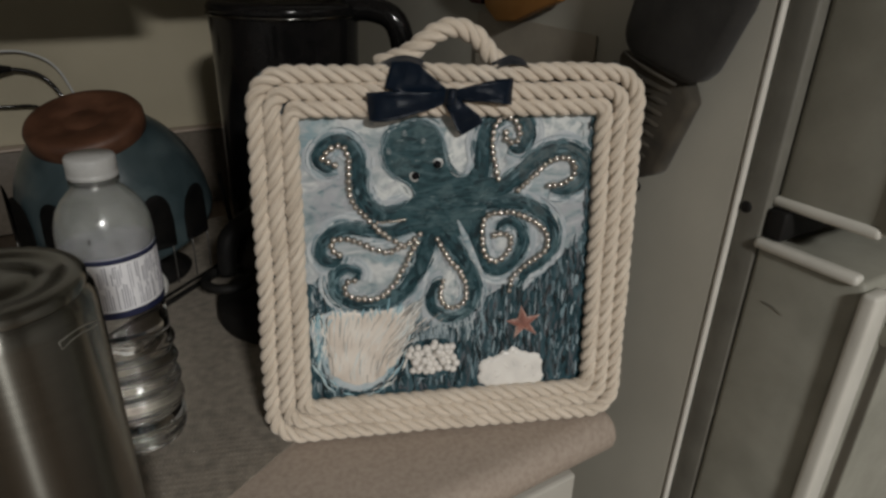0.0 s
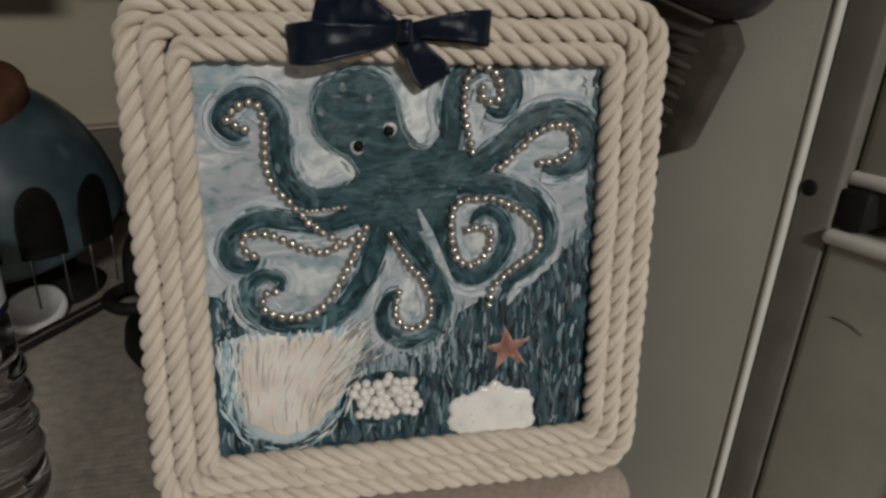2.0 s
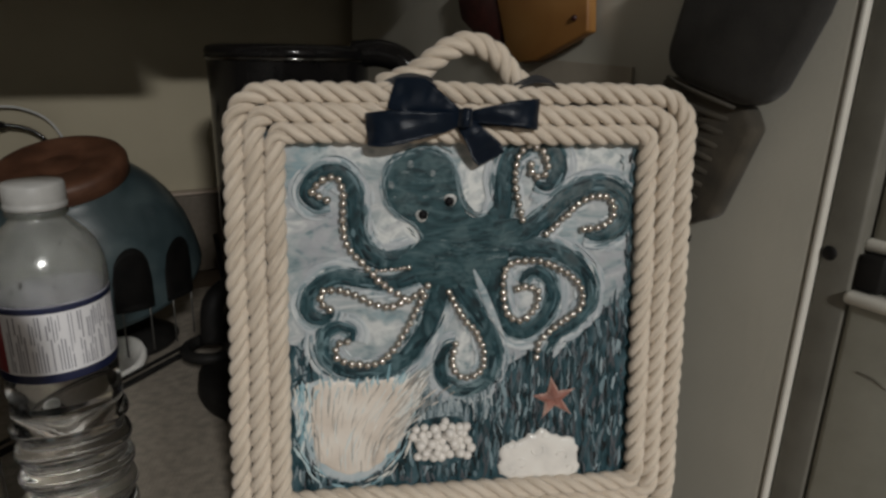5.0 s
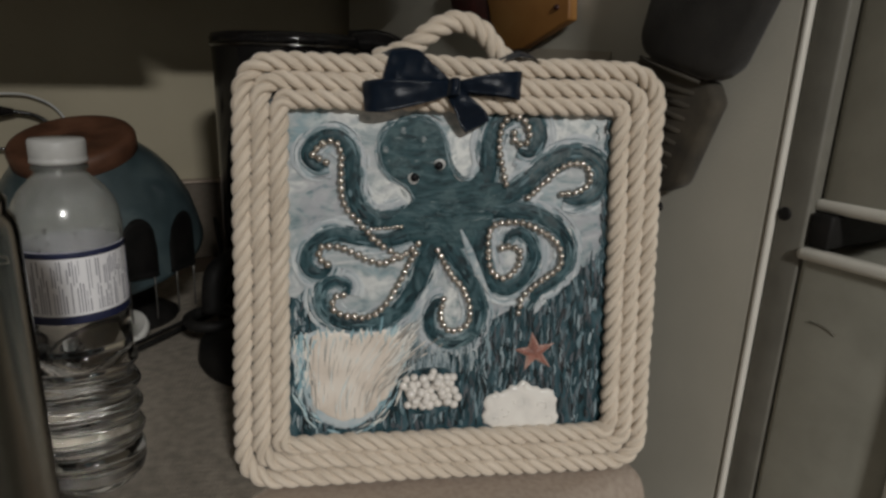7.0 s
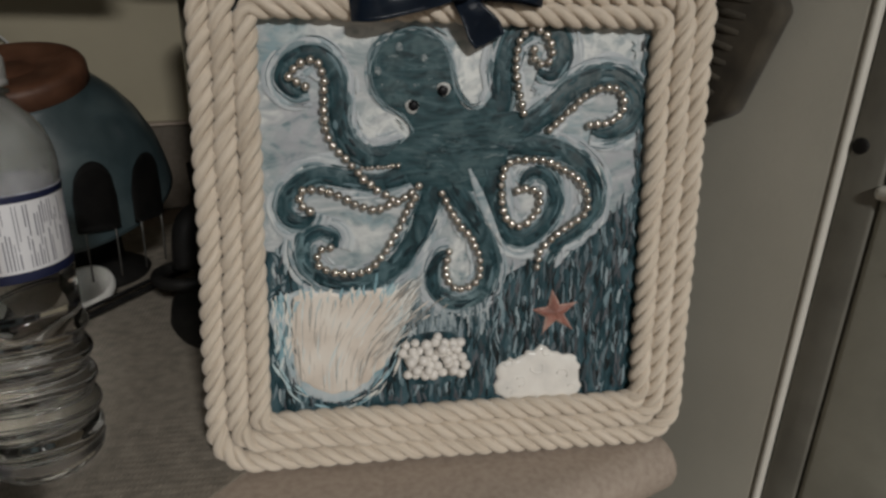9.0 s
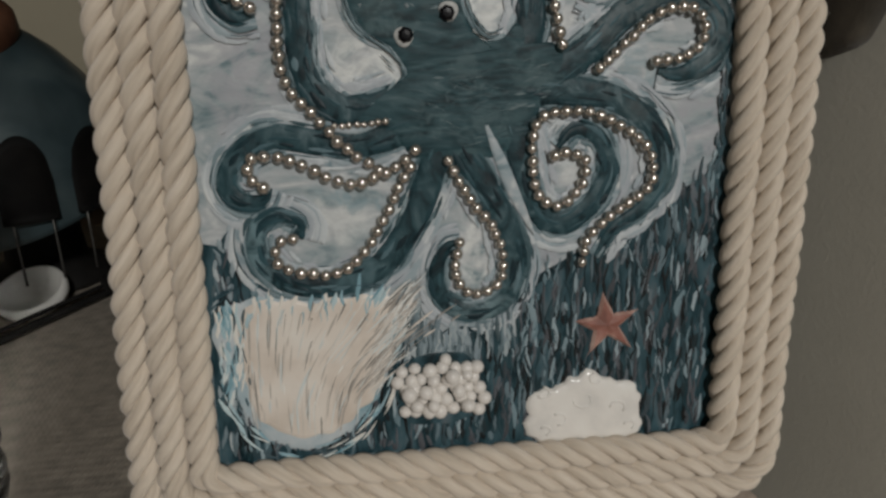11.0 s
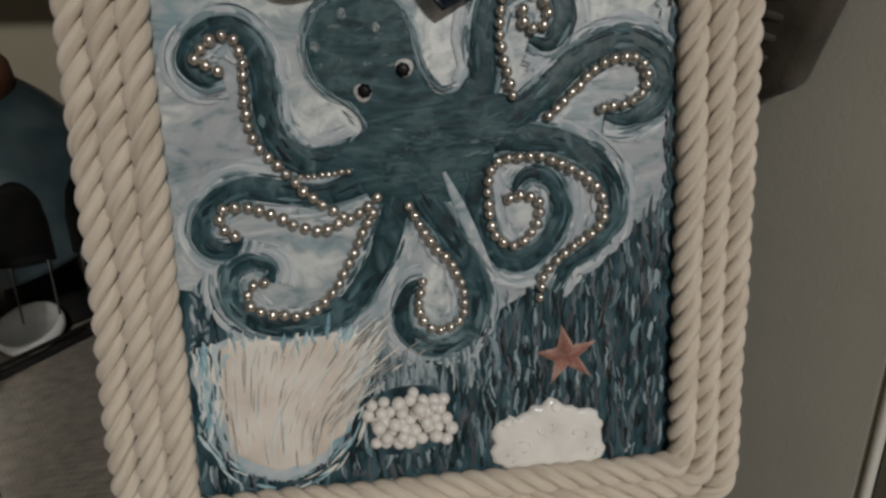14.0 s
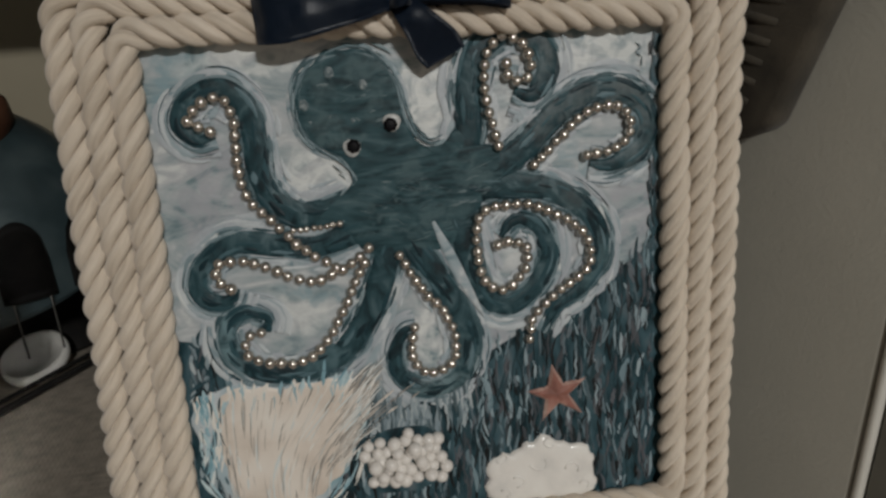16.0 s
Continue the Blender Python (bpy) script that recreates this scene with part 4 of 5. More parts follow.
# shells and star
shell_line = [(-87, -35), (-70, -37), (-52, -35), (-37, -35), (-31, -46), (-34, -60), (-42, -82), (-55, -97), (-72, -103), (-88, -97), (-98, -82), (-104.5, -62), (-104, -42)]
part("shell_rim", blob(shell_line, 0.0008, 0.0007, rough=0.05), SHELL_RIM, plaque)
part("painted_shell", blob([(max(x, -99) * 0.93 - 3.4, z * 0.90 - 5.0) for x, z in shell_line], 0.0009, 0.0012, rough=0.07, seed=4), SHELL, plaque, "cream brushed fan shell")
for i in range(130):
    q = rng.random()
    root = -93 + 46 * q
    low, high = -98 + 10 * abs(q - 0.5), rng.uniform(-46, -38)
    reach = (high - low) * (0.06 + 0.95 * q * q)
    path = spline([((root + reach * k * k - 3 * k) / 1000, 0, (low + (high - low) * k) / 1000) for k in (0.0, 0.33, 0.66, 1.0)], 0.0016)
    n0 = rng.randrange(max(1, len(path) - 5))
    trail(path, n0, rng.randint(3, 12), 0, rng.uniform(0.35, 1.0), 2.05 + rng.random() * 0.1, rng.uniform(-0.5, 0.5))
for i in range(34):
    q = rng.uniform(0.25, 1.0)
    path = spline([((-88 + 34 * q + (10 + 26 * q) * k * k) / 1000, 0, (-95 + (52 - 14 * q) * k) / 1000) for k in (0.0, 0.33, 0.66, 1.0)], 0.0016)
    trail(path, rng.randrange(max(1, len(path) - 12)), rng.randint(5, 14), 0, rng.uniform(0.4, 0.9), 2.1)
for i in range(110):
    z = rng.uniform(-74, -32)
    x = -35 + (z + 50) * 0.30 + rng.uniform(-5, 5)
    stroke(x, z, rng.uniform(6, 14), rng.uniform(0.5, 1.3), rng.uniform(0.5, 1.3), 2.1, 0.2)
rim_path = spline([(x / 1000, 0, z / 1000) for x, z in shell_line], 0.0016, True)
stroke_mesh("shell_brushwork", SCRATCH, "fine grooves and streaks across the painted shell")
for i in range(110):
    i0 = rng.randrange(len(rim_path))
    p = rim_path[i0] * 1000
    out = Vector((p.x + 67, 0, p.z + 68)).normalized() * rng.uniform(-5.0, 2.0)
    if p.z > -42 and rng.random() < 0.65:
        continue
    if p.z < -66 and p.x > -99:
        trail(rim_path, min(i0, len(rim_path) - 10), rng.randint(3, 8), rng.uniform(-1.0, 5.5), rng.uniform(0.6, 2.0), 1.9 + rng.random() * 0.15, rng.uniform(-1.5, 1.5))
        continue
    if p.z + out.z > -103 and p.x + out.x > -102:
        stroke(p.x + out.x, p.z + out.z, rng.uniform(4, 13), rng.uniform(0.8, 2.4), rng.uniform(-0.15, 0.35) + max(0.0, (p.x + 60) / 40), 1.75 + rng.random() * 0.2, rng.uniform(-0.4, 0.4))
for i in range(40):
    stroke(rng.uniform(-92, -36), rng.uniform(-46, -36), rng.uniform(4, 9), rng.uniform(0.6, 2.2), rng.uniform(-0.1, 0.7), 1.9, rng.uniform(-0.3, 0.3))
for i in range(46):
    stroke(rng.uniform(-104, -95), rng.uniform(-72, -40), rng.uniform(4, 12), rng.uniform(0.7, 2.6), rng.uniform(-0.25, 0.35), 1.75 + rng.random() * 0.15, rng.uniform(-0.4, 0.4))
stroke_mesh("rim_brushwork", RIM_STROKES, "feathered turquoise and white touches round the shell")
for i in range(34):
    trail(rim_path, rng.randrange(20, len(rim_path) - 8), rng.randint(3, 8), rng.choice((0.6, 2.6, 5.0)) + rng.uniform(-0.5, 0.5), rng.uniform(0.5, 1.1), 2.0, rng.uniform(-0.8, 0.8))
for i in range(16):
    stroke(rng.uniform(-105, -93), rng.uniform(-80, -40), rng.uniform(3, 10), rng.uniform(0.4, 1.2), rng.uniform(-0.2, 0.2), 1.95, rng.uniform(-0.3, 0.3))
for path, w0, w1 in arm_paths:
    n = len(path)
    for i in range(int(n * 0.22)):
        i0 = rng.randrange(int(n * 0.25), n - 4)
        w = (w0 + (w1 - w0) * i0 / n) / 2 * min(1, 0.35 + 5 * (1 - i0 / n))
        trail(path, i0, rng.randint(4, 10), rng.choice((-1, 1)) * (w + rng.choice((0.2, 3.4))), rng.uniform(0.35, 0.8), 1.0)
# near-black strokes paint the rope's shadow along the panel's right edge
for i in range(70):
    stroke(rng.uniform(100.5, 104), rng.uniform(-60, 101), rng.uniform(3, 10), rng.uniform(0.8, 2.0), rng.uniform(-0.12, 0.12), 0.9, rng.uniform(-0.3, 0.3))
for x0, z0, x1, z1 in ((93.5, 99, 96, 97), (96, 97, 93.5, 95), (93.5, 95, 96.5, 93), (96.5, 93, 96, 89)):
    seg = spline([(x0 / 1000, 0, z0 / 1000), (x1 / 1000, 0, z1 / 1000)], 0.0008)
    trail(seg, 0, len(seg) - 1, 0, 0.6, 0.7)
stroke_mesh("ink_brushwork", SEABED, "thin broken outlines and right-edge shade in near-black paint")
def scallops(points, depth, wave):
    """Runs small scallops along a closed outline, in mm."""
    fine = spline([(x, 0, z) for x, z in points], 0.7, True)
    cx, cz = sum(p.x for p in fine) / len(fine), sum(p.z for p in fine) / len(fine)
    out = []
    for i, p in enumerate(fine[::2]):
        k = depth * (abs(math.sin(i * 1.4 * math.pi / wave)) - 0.5) + 0.8 * noise.noise(p * 0.23)
        d = Vector((p.x - cx, 0, p.z - cz)).normalized()
        out.append((p.x + d.x * k, p.z + d.z * k))
    return out


clam_line = scallops([(22, -94), (24, -86), (28, -81), (34, -82), (40, -78), (46, -77), (50, -75), (55, -78), (62, -80), (73, -84), (74, -95), (75, -106), (60, -107), (42, -107), (27, -106), (22, -101)], 1.3, 6.5)
clam = part("white_shell", blob(clam_line, 0.0022, 0.0007, rough=0.12, seed=9), CLAM, plaque, "glossy white raised shell")
for x, z, r in ((29, -83, 3.4), (52, -78, 3.0), (36, -96, 4.0), (62, -92, 4.2), (47, -88, 4.6), (30, -101, 3.0), (68, -101, 3.0)):
    part("ridge", tube([Vector(((x + r * (1 - 0.04 * k) * math.cos(k * 0.5 + x)) / 1000, -0.0027, (z + 0.7 * r * math.sin(k * 0.5 + x)) / 1000)) for k in range(9)], 0.0006, 6), CLAM, clam)
star = []
for k in range(10):
    a = radians(98 + 36 * k)
    rr = (16.0 if k % 2 == 0 else 6.0) * (1 + 0.08 * math.sin(k * 2.3))
    star.append((56.5 + rr * math.cos(a), -54.5 + rr * 0.92 * math.sin(a)))
def star_ring(f0, y0, f1, y1):
    bm = bmesh.new()
    p, q = ([bm.verts.new(((56.5 + (x - 56.5) * f) / 1000, -y, (-54.5 + (z + 54.5) * f) / 1000)) for x, z in star] for f, y in ((f0, y0), (f1, y1)))
    for i in range(10):
        bm.faces.new((p[i], p[(i + 1) % 10], q[(i + 1) % 10], q[i]))
    return bm


painted_star = part("painted_star", star_ring(0.76, 0.0021, 0.02, 0.0027), CORAL, plaque, "coral red raised starfish shape", smooth=False)
part("pale_edge", star_ring(1.0, 0.0008, 0.76, 0.0021), CORAL_EDGE, painted_star, "pale coral edge", smooth=False)

# chains of beads

def ball(name, mat, rows=8, seg=12):
    bm = bmesh.new()
    bmesh.ops.create_uvsphere(bm, u_segments=seg, v_segments=rows, radius=1)
    me = bpy.data.meshes.new(name)
    bm.to_mesh(me)
    bm.free()
    me.materials.append(mat)
    me.polygons.foreach_set("use_smooth", [True] * len(me.polygons))
    return me


bead_mesh, pearl_mesh = ball("bead", BEAD), ball("pearl", PEARL)
CHAINS = (
    ([(-82, 73), (-90, 77), (-87, 82), (-78, 86), (-73, 79), (-73, 69), (-73, 54), (-70, 44), (-61, 34), (-50, 22), (-38, 14)], 2.2),
    ([(-54, 31), (-47, 31), (-35, 32)], 1.3),
    ([(-82, 8), (-87, 13), (-86, 19), (-79, 20), (-68, 17), (-57, 11), (-46, 9), (-33, 14), (-24, 21)], 2.2),
    ([(-26, 15), (-31, 6), (-38, -8), (-44, -17), (-54, -26), (-67, -26), (-78, -22), (-78, -14), (-72, -12)], 2.15),
    ([(-11, 17), (-3, 2), (7, -11), (11, -26), (7, -35), (-3, -37), (-9, -28), (-7, -16)], 2.1),
    ([(44, -26), (46, -16), (56, -6), (70, 4), (72, 13), (67, 23), (50, 33), (37, 35), (25, 32), (22, 19), (25, 3), (33, -2), (42, 5), (44, 15), (38, 19), (31, 18)], 2.15),
    ([(33, 60), (31, 69), (28, 85), (30, 97), (37, 104), (45, 100), (48, 92), (45, 86), (39, 87), (38, 93)], 2.15),
    ([(48, 51), (60, 62), (70, 71), (82, 74), (90, 69), (89, 60), (81, 55), (71, 54)], 2.1))
for ctrl, rad in CHAINS:
    for p in spline([(x / 1000, 0, z / 1000) for x, z in ctrl], rad * 2.16 / 1000):
        ob = new("bead", bead_mesh)
        ob.parent = plaque
        r = rad / 1000 * rng.uniform(1.02, 1.2)
        ob.matrix_basis = Matrix.Translation(p + Vector((rng.uniform(-3, 3) / 10000, -0.0014 - r * 0.75, rng.uniform(-3, 3) / 10000))) @ Matrix.Diagonal((r, r, r, 1))
part("dark_patch", blob([(-34, -80), (-32, -68), (-22, -63), (-8, -63), (2, -69), (4, -80), (0, -91), (-12, -95), (-26, -94), (-33, -88)], 0.0003, 0.0012, rough=0.1, seed=2), SEABED, plaque, "dark paint behind the pearls")
for layer, spacing, depth in ((0, 5.2, 0.7), (1, 6.9, 1.75)):
    for row in range(-5, 6):
        for col in range(-6, 7):
            x = (col + 0.5 * (row % 2)) * spacing + rng.uniform(-0.9, 0.9)
            z = row * spacing * 0.86 + rng.uniform(-0.9, 0.9)
            k = abs(x / (18.5 - 3.5 * layer)) ** 3.6 + abs(z / (13.0 - 3.0 * layer)) ** 3.6
            if k > 1 or (layer and rng.random() < 0.2):
                continue
            ob = new("pearl", pearl_mesh)
            ob.parent = plaque
            r = rng.uniform(0.0026, 0.0033)
            ob.matrix_basis = Matrix.Translation(((x - 15) / 1000, -0.0008 - r * depth, (z - 78.5) / 1000)) @ Matrix.Diagonal((r, r, r * rng.uniform(0.85, 1.1), 1))


# navy ribbon: strips with a little thickness; points are (right, height above the board, up) and the strip's width direction, in mm
def ribbon(name, rows, label="", parent=None, n=26):
    mids = spline([r[0] for r in rows], 0.2)
    cross = spline([r[1] for r in rows], 0.2)
    bm = bmesh.new()
    lay = bm.loops.layers.uv.new("UVMap")
    grid = []
    for i in range(n + 1):
        s = i / n
        c = mids[round(s * (len(mids) - 1))]
        w = cross[round(s * (len(cross) - 1))]
        row = []
        for k in range(9):
            q = k / 4 - 1
            p = c + w * q * 0.5
            crease = 0.6 * math.sin(q * 2.6 + s * 5) * (1 - abs(q)) + 0.9 * noise.noise(p * 0.16) + 0.4 * noise.noise(p * 0.4)
            row.append(bm.verts.new((p.x / 1000, -(p.y + crease) / 1000, p.z / 1000)))
        grid.append(row)
    for i in range(n):
        for k in range(8):
            f = bm.faces.new((grid[i][k], grid[i][k + 1], grid[i + 1][k + 1], grid[i + 1][k]))
            for loop, (u, v) in zip(f.loops, ((i, k), (i, k + 1), (i + 1, k + 1), (i + 1, k))):
                loop[lay].uv = (u / n * 0.06, v / 8 * 0.018)
    bmesh.ops.solidify(bm, geom=bm.faces[:], thickness=0.0004)
    return part(name, bm, SATIN, parent, label)


bow = thing("ribbon_bow", PLAQUE, "navy satin ribbon bow tied on the rope frame", "bow")
ribbon("loop", [((-4, 15, 119.5), (1, 2, 6)), ((6, 18, 120.5), (0, 3, 8)), ((22, 21, 121.5), (0, 2, 13)), ((33, 19, 121.5), (0.5, 0, 16.5)), ((38.5, 14, 121.5), (1, -1, 17.5))], parent=bow)
ribbon("loop", [((38.5, 14, 121.5), (1, -1, 17.5)), ((37, 12.5, 121.5), (1, 0, 17)), ((24, 13, 121.5), (0, 0, 13)), ((-2, 13, 119), (0, 0, 7))], parent=bow)
ribbon("loop", [((-7, 15, 118.5), (-1, 3, 8)), ((-20, 19.5, 116), (-1, 3, 15)), ((-40, 21, 113.5), (0, 2, 19)), ((-53, 18.5, 112.5), (-0.5, 0, 19.5)), ((-59, 13.5, 112.5), (-1, -2, 18))], parent=bow)
ribbon("loop", [((-59, 13.5, 112.5), (-1, -2, 18)), ((-57, 12.5, 112.5), (-1, 0, 18)), ((-40, 13, 114), (0, 0, 17)), ((-8, 13, 118), (0, 0, 8))], parent=bow)
ribbon("tail", [((-7, 14, 119.5), (3, 2, 7)), ((-20, 17, 125), (8, 4, 15)), ((-34, 16, 131), (11, 4, 19)), ((-45, 12.5, 132.5), (5, 0, 17))], parent=bow)
ribbon("tail", [((-5, 15, 117), (7, 1, 5)), ((1, 17, 110), (13, 3, 7)), ((7, 14, 103), (16, 2, 9)), ((12.5, 9, 96), (15.5, -1, 8))], parent=bow)
ribbon("knot", [((-8.5, 14, 119), (0.5, 0, 9)), ((-6, 20.5, 119), (1, 0, 11)), ((-2, 21, 119.3), (0.5, 0, 10)), ((0.5, 14, 119.5), (0, 0, 8))], parent=bow, n=14)
for x0, x1, z in ((-50, -16, 140.5), (27, 55, 140.5)):
    ribbon("band", [((x0, 3, z - 3), (1, -10, 5)), ((x0 + 8, 5, z + 0.5), (1, -12, 5)), (((x0 + x1) / 2, 5.5, z + 1.5), (0, -14, 6)), ((x1 - 6, 4, z), (-1, -12, 5)), ((x1, 1, z - 4), (-1, -10, 5))], parent=bow)

# ---------------------------------------------------------------- water bottle
bottle = thing("water_bottle", Matrix.Translation((-0.2275, 0.390, LINED)) @ Matrix.Diagonal((0.95, 0.95, 1, 1)), "clear plastic water bottle with a white cap, half full", "bottle")


def ribbed(r, z, a):
    if 0.012 < z < 0.099:
        k = math.sin(z * 2 * math.pi / 0.0165 + 1.1 * math.sin(a * 2 + 0.6)) * 0.0025 * min(1, (z - 0.012) / 0.01, (0.099 - z) / 0.01)
        return r - 0.0012 + k, z
    return r, z


outer = [(0, 0.004), (0.012, 0.003), (0.018, 0.0), (0.026, 0.001), (0.0305, 0.006)] + [(0.0318, 0.012 + 0.0019 * i) for i in range(41)] + [(0.0318, 0.098), (0.0305, 0.112), (0.0305, 0.1625)]
body_ob = part("body", lathe(outer, 56, ribbed), CLEAR, bottle)
water_ob = part("water", lathe([(0, 0.006), (0.026, 0.006)] + [(0.0300, 0.012 + 0.0019 * i) for i in range(41)] + [(0.0300, 0.098), (0.0292, 0.108), (0.0292, 0.118), (0, 0.118)], 56, ribbed), WATER, bottle)
shoulder_ob = part("shoulder", lathe([(0.0305, 0.1628), (0.0314, 0.1655), (0.0313, 0.173), (0.0302, 0.181), (0.0275, 0.1885), (0.0230, 0.195), (0.0180, 0.200), (0.0145, 0.2035), (0.0130, 0.2065), (0.0130, 0.212), (0.0125, 0.212), (0.0125, 0.2065), (0.0140, 0.2030), (0.0175, 0.1995), (0.0226, 0.1945), (0.0270, 0.1881), (0.0297, 0.1808), (0.0308, 0.173), (0.0309, 0.1655), (0.0302, 0.1632)], 48), HAZE, bottle, "fogged clear shoulder")
body_ob.visible_shadow = water_ob.visible_shadow = shoulder_ob.visible_shadow = False
part("neck_ring", lathe([(0.0131, 0.2060), (0.0158, 0.2063), (0.0158, 0.2080), (0.0131, 0.2085)], 40), CLEAR, bottle)
part("cap", lathe([(0.0145, 0.2095), (0.0160, 0.210), (0.0160, 0.2122), (0.0155, 0.2125), (0.0158, 0.214), (0.0158, 0.2220), (0.0149, 0.2235), (0, 0.2238)], 90, lambda r, z, a: (r * (1 + 0.012 * math.sin(45 * a) * (0.2130 < z < 0.2225)), z)), CAP, bottle, "ridged white screw cap")
lab = part("label", lathe([(0.03085, 0.121), (0.03095, 0.122), (0.03095, 0.161), (0.03085, 0.162)], 64), LABEL, bottle, "white paper label with printed panel")
# grey ring added to darken the label's bright inside
part("reverse", lathe([(0.0302, 0.121), (0.0303, 0.1215), (0.0303, 0.1612), (0.0302, 0.162)], 48), GREY_INK, lab, "unprinted reverse of the label, greyed as shade")
part("border", lathe([(0.0311, 0.1590), (0.0312, 0.1593), (0.0312, 0.1620), (0.0311, 0.1623)], 64), BLUE_INK, lab, "navy border")
part("border", lathe([(0.0311, 0.1195), (0.0312, 0.120), (0.0312, 0.1240), (0.0311, 0.1245)], 64), BLUE_INK, lab, "navy border")


def label_patch(a0, a1, z0, z1, mat, name, r=0.0312):
    bm = bmesh.new()
    k = max(1, int((a1 - a0) / 4))
    cols = []
    for i in range(k + 1):
        a = radians(a0 + (a1 - a0) * i / k)
        cols.append([bm.verts.new((rr * math.cos(a), rr * math.sin(a), z)) for rr, z in ((r - 0.0002, z0), (r, z0), (r, z1), (r - 0.0002, z1))])
    for p, q in zip(cols, cols[1:]):
        for j in range(4):
            bm.faces.new((p[j], q[j], q[(j + 1) % 4], p[(j + 1) % 4]))
    bm.faces.new(cols[0])
    bm.faces.new(cols[-1])
    return part(name, bm, mat, lab, smooth=False)


label_patch(-152, -113, 0.1250, 0.1585, RED_INK, "red_panel")
for i in range(44):
    a = -109 + i * 3.0
    z = 0.1262
    while z < 0.150:
        z1 = min(z + rng.uniform(0.006, 0.024), 0.1575)
        if rng.random() < 0.72:
            label_patch(a, a + (2.0 if i in (0, 3) else rng.uniform(0.6, 1.2)), z, z1, GREY_INK, "text_bar")
        z = z1 + rng.uniform(0.001, 0.005)
droplets = bmesh.new()
for i in range(90):
    z = rng.uniform(0.160, 0.196)
    r0 = 0.0313 if z < 0.173 else 0.0313 - (z - 0.173) * (0.0313 - 0.0230) / 0.022 * (0.4 + 0.6 * (z - 0.173) / 0.022)
    a, rr = rng.uniform(-2.9, 0.6), rng.uniform(0.0004, 0.0012)
    bmesh.ops.create_icosphere(droplets, subdivisions=1, radius=rr, matrix=Matrix.Translation((r0 * math.cos(a), r0 * math.sin(a), z)))
tagged(part("droplet", droplets, CLEAR, bottle), "tiny water droplets inside the shoulder", kind="stuff")

# ---------------------------------------------------------------- steel flask close to the lens
flask = thing("steel_flask", Matrix.Translation((-0.1905, 0.2215, LINED)), "brushed stainless steel flask standing on the liner", "flask")
part("body", lathe([(0, 0.0), (0.034, 0.0), (0.037, 0.003), (0.0378, 0.010), (0.0378, 0.208), (0.0370, 0.2135), (0.0350, 0.2165)], 72), STEEL, flask)
part("lid", lathe([(0.0350, 0.2168), (0.0352, 0.2205), (0.0335, 0.2225), (0.0265, 0.2230), (0.0255, 0.2215), (0.0165, 0.2210), (0.0155, 0.2230), (0.0070, 0.2235), (0, 0.2235)], 64), STEEL, flask, "dark steel lid with a round button")
mark = [Vector((0.0379 * math.cos(radians(a)), 0.0379 * math.sin(radians(a)), z)) for a, z in ((-28, 0.2055), (-20, 0.2064), (-12, 0.2064), (-4, 0.2052), (3, 0.2034), (4, 0.2012), (-4, 0.2024), (-12, 0.2038), (-20, 0.2036), (-27, 0.2020), (-28, 0.2055))]
part("scratched_mark", tube(mark, 0.0003, 6), SEAL, flask, "faint outlined mark")

# ---------------------------------------------------------------- black coffee urn
urn = thing("coffee_urn", Matrix.Translation((-0.158, 0.690, LINED)), "glossy black coffee urn with a side handle", "coffee urn")
part("body", lathe([(0, 0.0), (0.082, 0.0), (0.084, 0.006), (0.082, 0.030), (0.076, 0.040), (0.072, 0.060), (0.073, 0.160), (0.0735, 0.255), (0.0745, 0.280), (0.0748, 0.284)], 64), BLACK, urn)
part("band", lathe([(0.0750, 0.2825), (0.0765, 0.2830), (0.0765, 0.2855), (0.0750, 0.2860)], 64), DARK_CHROME, urn, "thin chrome band")
part("lid", lathe([(0.0752, 0.2862), (0.0762, 0.290), (0.0740, 0.2945), (0.062, 0.2968), (0.024, 0.2975), (0, 0.2975)], 64), BLACK, urn)
part("handle", tube(spline([(0.062, -0.010, 0.289), (0.090, -0.012, 0.290), (0.114, -0.014, 0.277), (0.122, -0.014, 0.235), (0.116, -0.013, 0.170), (0.096, -0.010, 0.120), (0.070, -0.006, 0.110)], 0.006), 0.0125, 14), BLACK, urn)
part("base_tray", lathe([(0, 0), (0.074, 0), (0.076, 0.005), (0.074, 0.018), (0.070, 0.021), (0, 0.021)], 48), MATT_BLACK, urn, m=Matrix.Translation((0.008, -0.105, 0)))
part("drip_ring", tube([Vector((-0.052 + 0.022 * math.cos(a), -0.118 + 0.022 * math.sin(a), 0.040)) for a in (2 * math.pi * i / 36 for i in range(36))], 0.005, 10, True), MATT_BLACK, urn)
part("tap", tube(spline([(-0.030, -0.064, 0.092), (-0.040, -0.092, 0.090), (-0.050, -0.112, 0.080), (-0.052, -0.118, 0.046)], 0.005), 0.0095, 12), MATT_BLACK, urn)

# ---------------------------------------------------------------- upturned glazed bowl on its dark stand
bowl = thing("glazed_bowl", Matrix.Translation((-0.322, 0.612, 1.000)) @ pose(0, 0, 0, 19, 0, 0) @ Matrix.Diagonal((0.89, 0.89, 0.89, 1)), "upturned blue-grey glazed bowl with a brown clay foot", "bowl")


def bowl_r(z):
    prof = ((0.0, 0.100), (0.02, 0.0985), (0.045, 0.0945), (0.07, 0.086), (0.09, 0.0745), (0.105, 0.062), (0.113, 0.054))
    for (z0, r0), (z1, r1) in zip(prof, prof[1:]):
        if z <= z1:
            return r0 + (r1 - r0) * (z - z0) / (z1 - z0)
    return prof[-1][1]


